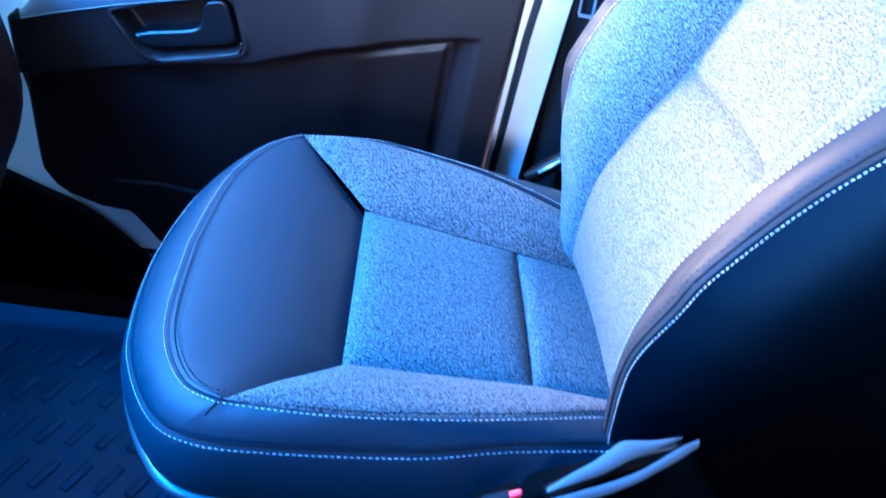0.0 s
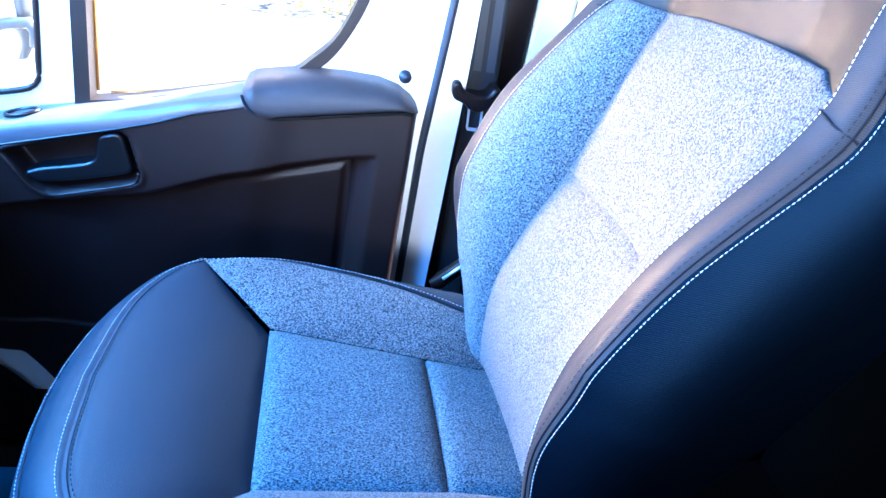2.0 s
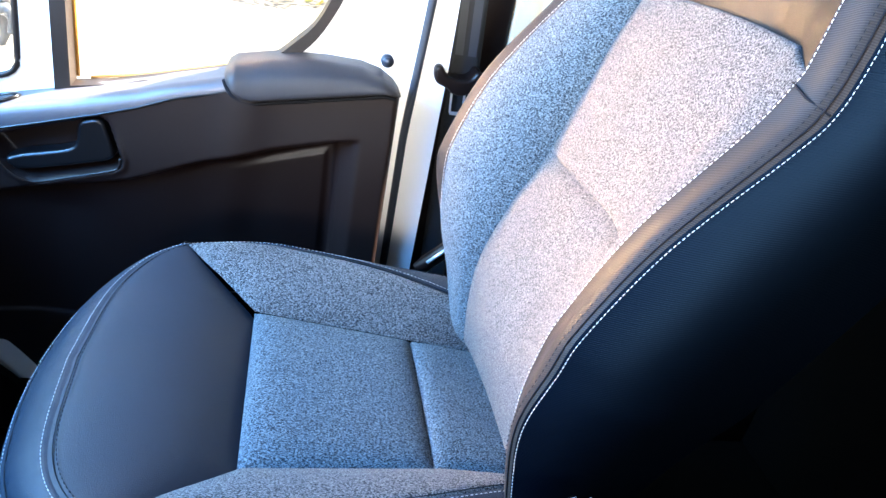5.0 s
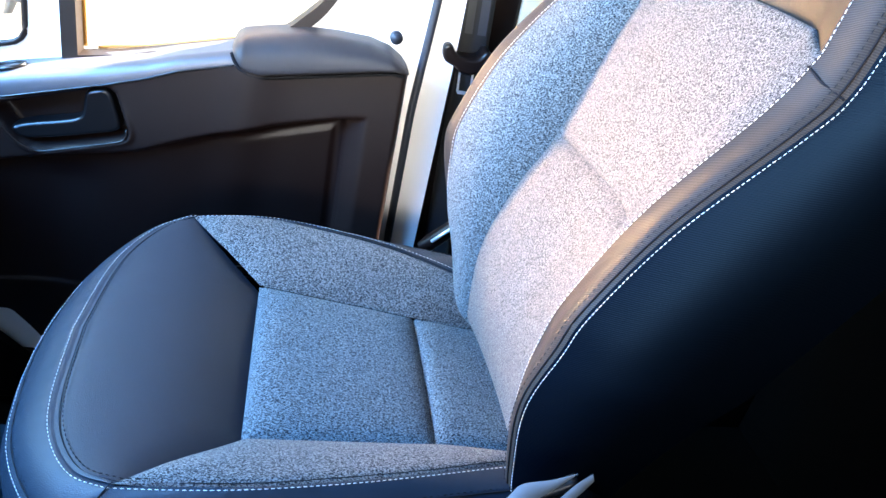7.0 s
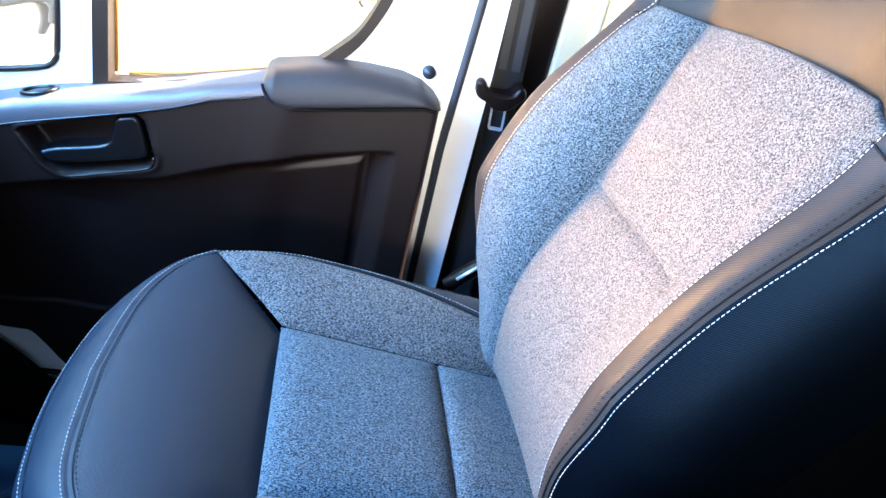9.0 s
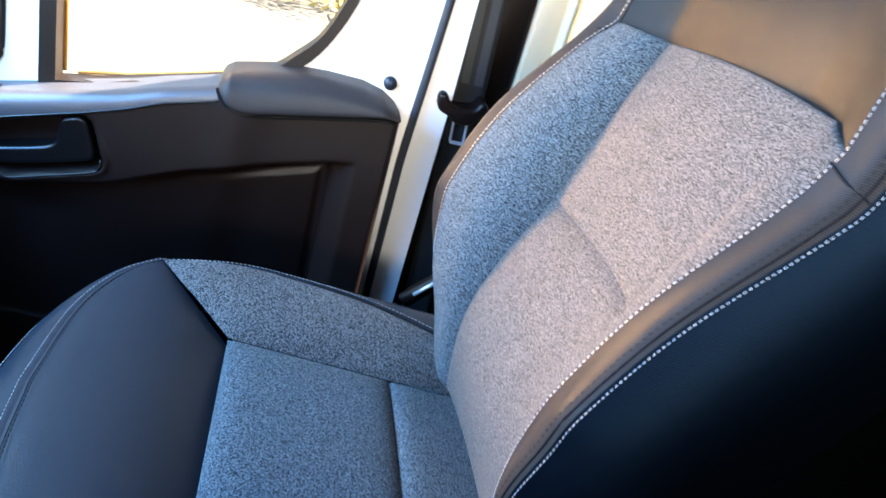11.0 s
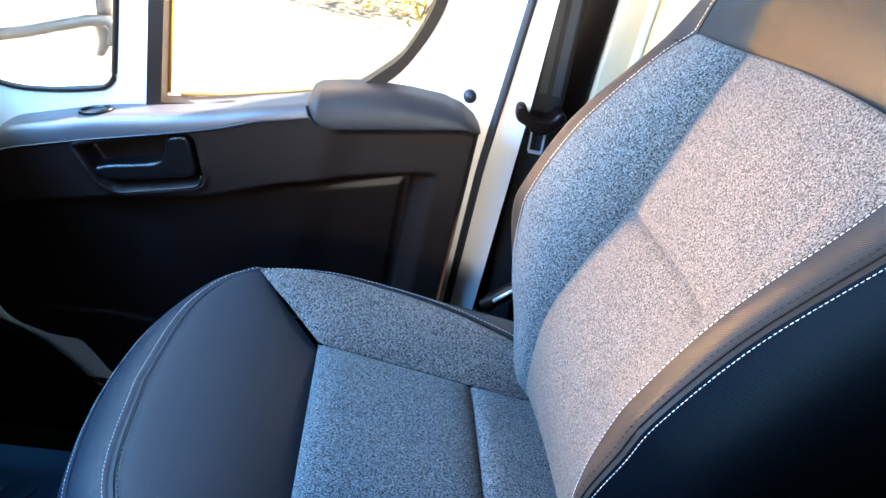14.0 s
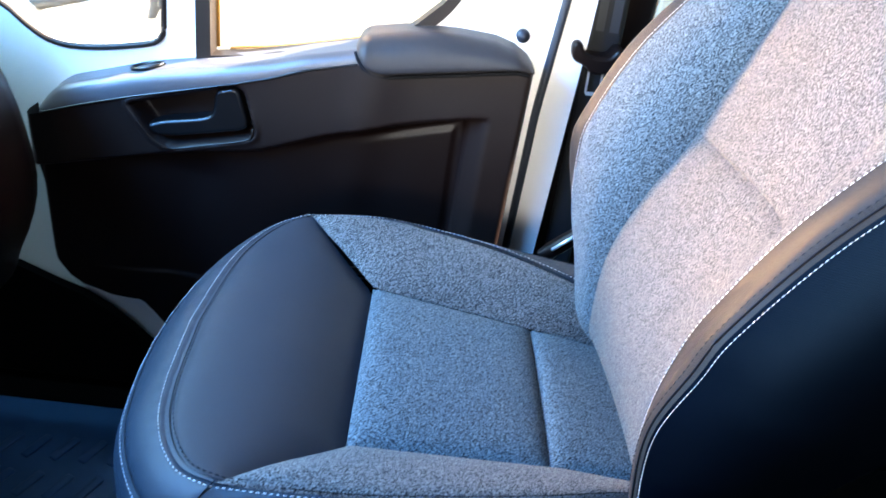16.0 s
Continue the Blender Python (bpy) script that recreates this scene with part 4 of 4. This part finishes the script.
# dashboard end and footwell trim
dash = root("dashboard", (-0.8, -0.4, 0.25), "black plastic dashboard with a rounded end", "dashboard")
prof = spline([(-1.2, 0.86), (-0.80, 0.84), (-0.61, 0.75), (-0.536, 0.64), (-0.508, 0.54), (-0.506, 0.45), (-0.545, 0.345), (-0.60, 0.28), (-0.9, 0.20)], 44)
rows = []
for y, k in ((0.340, 0.70), (0.337, 0.90), (0.325, 0.97), (0.300, 1.0), (0.1, 1.0), (-0.5, 1.0), (-1.40, 1.0)):
    rows.append([(-1.2 + (p[0] + 1.225) * (0.75 + 0.25 * k), y, 0.5 + (p[1] - 0.5) * (0.6 + 0.4 * k)) for p in prof])
part("dash_body", grid_bm(rows), TRIM, dash)
part("dash_lower", box(-1.19, -0.62, -1.38, 0.30, 0.10, 0.27, 0.02, 3), TRIM, dash, "black lower dashboard panel")
kick = [(-1.2, 0.02), (-1.2, 0.36), (-0.64, 0.268), (-0.576, 0.240), (-0.537, 0.222), (-0.494, 0.205), (-0.452, 0.178), (-0.416, 0.146), (-0.382, 0.11), (-0.355, 0.075), (-0.32, 0.02)]
bm = plate([(x, z) for x, z in kick], [], 0.425, 0.442)
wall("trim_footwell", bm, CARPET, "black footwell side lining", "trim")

# floor mat with raised lozenges
mat_ob = root("floor_mat", (-0.45, 0.05, 0.0), "black rubber floor mat with raised lozenges", "floor mat")
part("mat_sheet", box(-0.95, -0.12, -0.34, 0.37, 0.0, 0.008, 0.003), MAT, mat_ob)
lozenge = None
for i in range(12):
    for j in range(8):
        cx, cy = -0.72 + 0.045 * i + (0.0225 if j % 2 else 0), -0.26 + 0.075 * j
        if lozenge is None:
            bm = box(-0.010, 0.010, -0.026, 0.026, 0.0, 0.005, 0.0024, 2)
            me = bpy.data.meshes.new("lozenge")
            for v in bm.verts:
                v.co.x *= 1 - 0.35 * (abs(v.co.y) / 0.026) ** 3
            bm.to_mesh(me)
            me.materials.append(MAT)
            lozenge = me
        o = new("lozenge", lozenge)
        o.parent = mat_ob
        o.location = Vector((cx, cy, 0.0075)) - origin_of(mat_ob)
        o.rotation_euler = (0, 0, radians(-24))
tag = root("key_tag", (-0.334, -0.020, 0.008), "small red plastic key tag lying on the mat", "key tag")
part("tag_disc", tube([(-0.334, -0.020, 0.0085), (-0.334, -0.020, 0.016)], 0.014, 20), RED, tag)
part("tag_end", box(-0.337, -0.317, -0.070, -0.036, 0.0085, 0.0165, 0.003), RED, tag)

# ---- outside ----
thing("ground", box(-60, 60, -60, 90, -0.65, -0.60, 0), CONCRETE, "pale sunlit concrete yard", "ground", kind="structure")
mirror_ob = root("door_mirror", (-0.5, 0.72, 0.6), "white exterior door mirror, its arm greyed as if in shade", "mirror")
# the arm is white; shade on its underside is put in as grey plastic
part("mirror_arm", tube(even([(-0.70, 0.70, 0.585), (-0.56, 0.70, 0.630), (-0.47, 0.70, 0.664), (-0.436, 0.70, 0.670), (-0.428, 0.70, 0.652), (-0.430, 0.70, 0.630)], 30), 0.010, 10), GREYPL, mirror_ob, "mirror arm greyed as if in shade")
part("mirror_post", tube(even([(-0.447, 0.71, 0.672), (-0.450, 0.71, 0.70), (-0.456, 0.71, 0.78), (-0.47, 0.71, 0.92)], 14), 0.012, 10), GREYPL, mirror_ob, "grey plastic mirror post")
part("arm_cover", sheet(spline([(-0.470, 0.72, 0.655), (-0.462, 0.72, 0.627), (-0.468, 0.72, 0.600)], 14), spline([(-0.437, 0.72, 0.655), (-0.437, 0.72, 0.635), (-0.452, 0.72, 0.602)], 14), 0.012, (0, -1, 0), 0.0), GREYPL, mirror_ob, "grey plastic arm cover")
part("mirror_housing", box(-0.78, -0.475, 0.72, 0.80, 0.675, 0.95, 0.03, 4), WHITE, mirror_ob)
part("mirror_bracket", tube(even([(-0.66, 0.50, 0.56), (-0.66, 0.60, 0.575), (-0.66, 0.71, 0.59)], 8), 0.02, 8), WHITE, mirror_ob)
part("mirror_foot", box(-0.72, -0.480, 0.705, 0.76, 0.545, 0.612, 0.015, 3), WHITE, mirror_ob)


def bush(at, radius, height, seed):
    """A leafy shrub: a few limbs and many small leaves."""
    rnd = random.Random(seed)
    b = root("shrub", at, "yellowing autumn shrub beyond the yard", "shrub", "shrubs beyond the yard")
    limbs = []
    for k in range(7):
        a = rnd.uniform(0, 6.28)
        e = (at[0] + radius * 0.6 * math.cos(a), at[1] + radius * 0.6 * math.sin(a), at[2] + height * rnd.uniform(0.5, 0.9))
        limbs.append(tube(even([at, ((at[0] + e[0]) / 2, (at[1] + e[1]) / 2, at[2] + height * 0.45), e], 5), 0.012, 5))
    part("limbs", merge(*limbs), BARK, b)
    verts, faces = [], []
    for k in range(1100):
        a, r_, h = rnd.uniform(0, 6.28), radius * rnd.random() ** 0.5, rnd.uniform(0.05, 1)
        r_ *= (1 - 0.6 * h ** 2) * (0.8 + 0.3 * math.sin(3 * a + seed))
        p = Vector((at[0] + r_ * math.cos(a), at[1] + r_ * math.sin(a), at[2] + height * h))
        d = Vector((rnd.gauss(0, 1), rnd.gauss(0, 1), rnd.gauss(0, 1))).normalized() * rnd.uniform(0.026, 0.056)
        w = d.orthogonal().normalized() * 0.023
        i = len(verts)
        verts += [p - d, p + w, p + d, p - w]
        faces.append((i, i + 1, i + 2, i + 3))
    me = bpy.data.meshes.new("leaves")
    me.from_pydata([Vector(v) - Vector(at) for v in verts], [], faces)
    me.materials.append(LEAF)
    o = new("leaves", me)
    o.parent = b
    o["label"] = "yellow and green leaves"
    return b


for k in range(13):
    bush((-10.0 + 0.95 * k, 8.2 + 0.8 * math.sin(k * 2.1), -0.6), 0.85 + 0.2 * math.sin(k * 1.3), 0.95 + 0.12 * math.sin(k * 1.7 + 1), k)
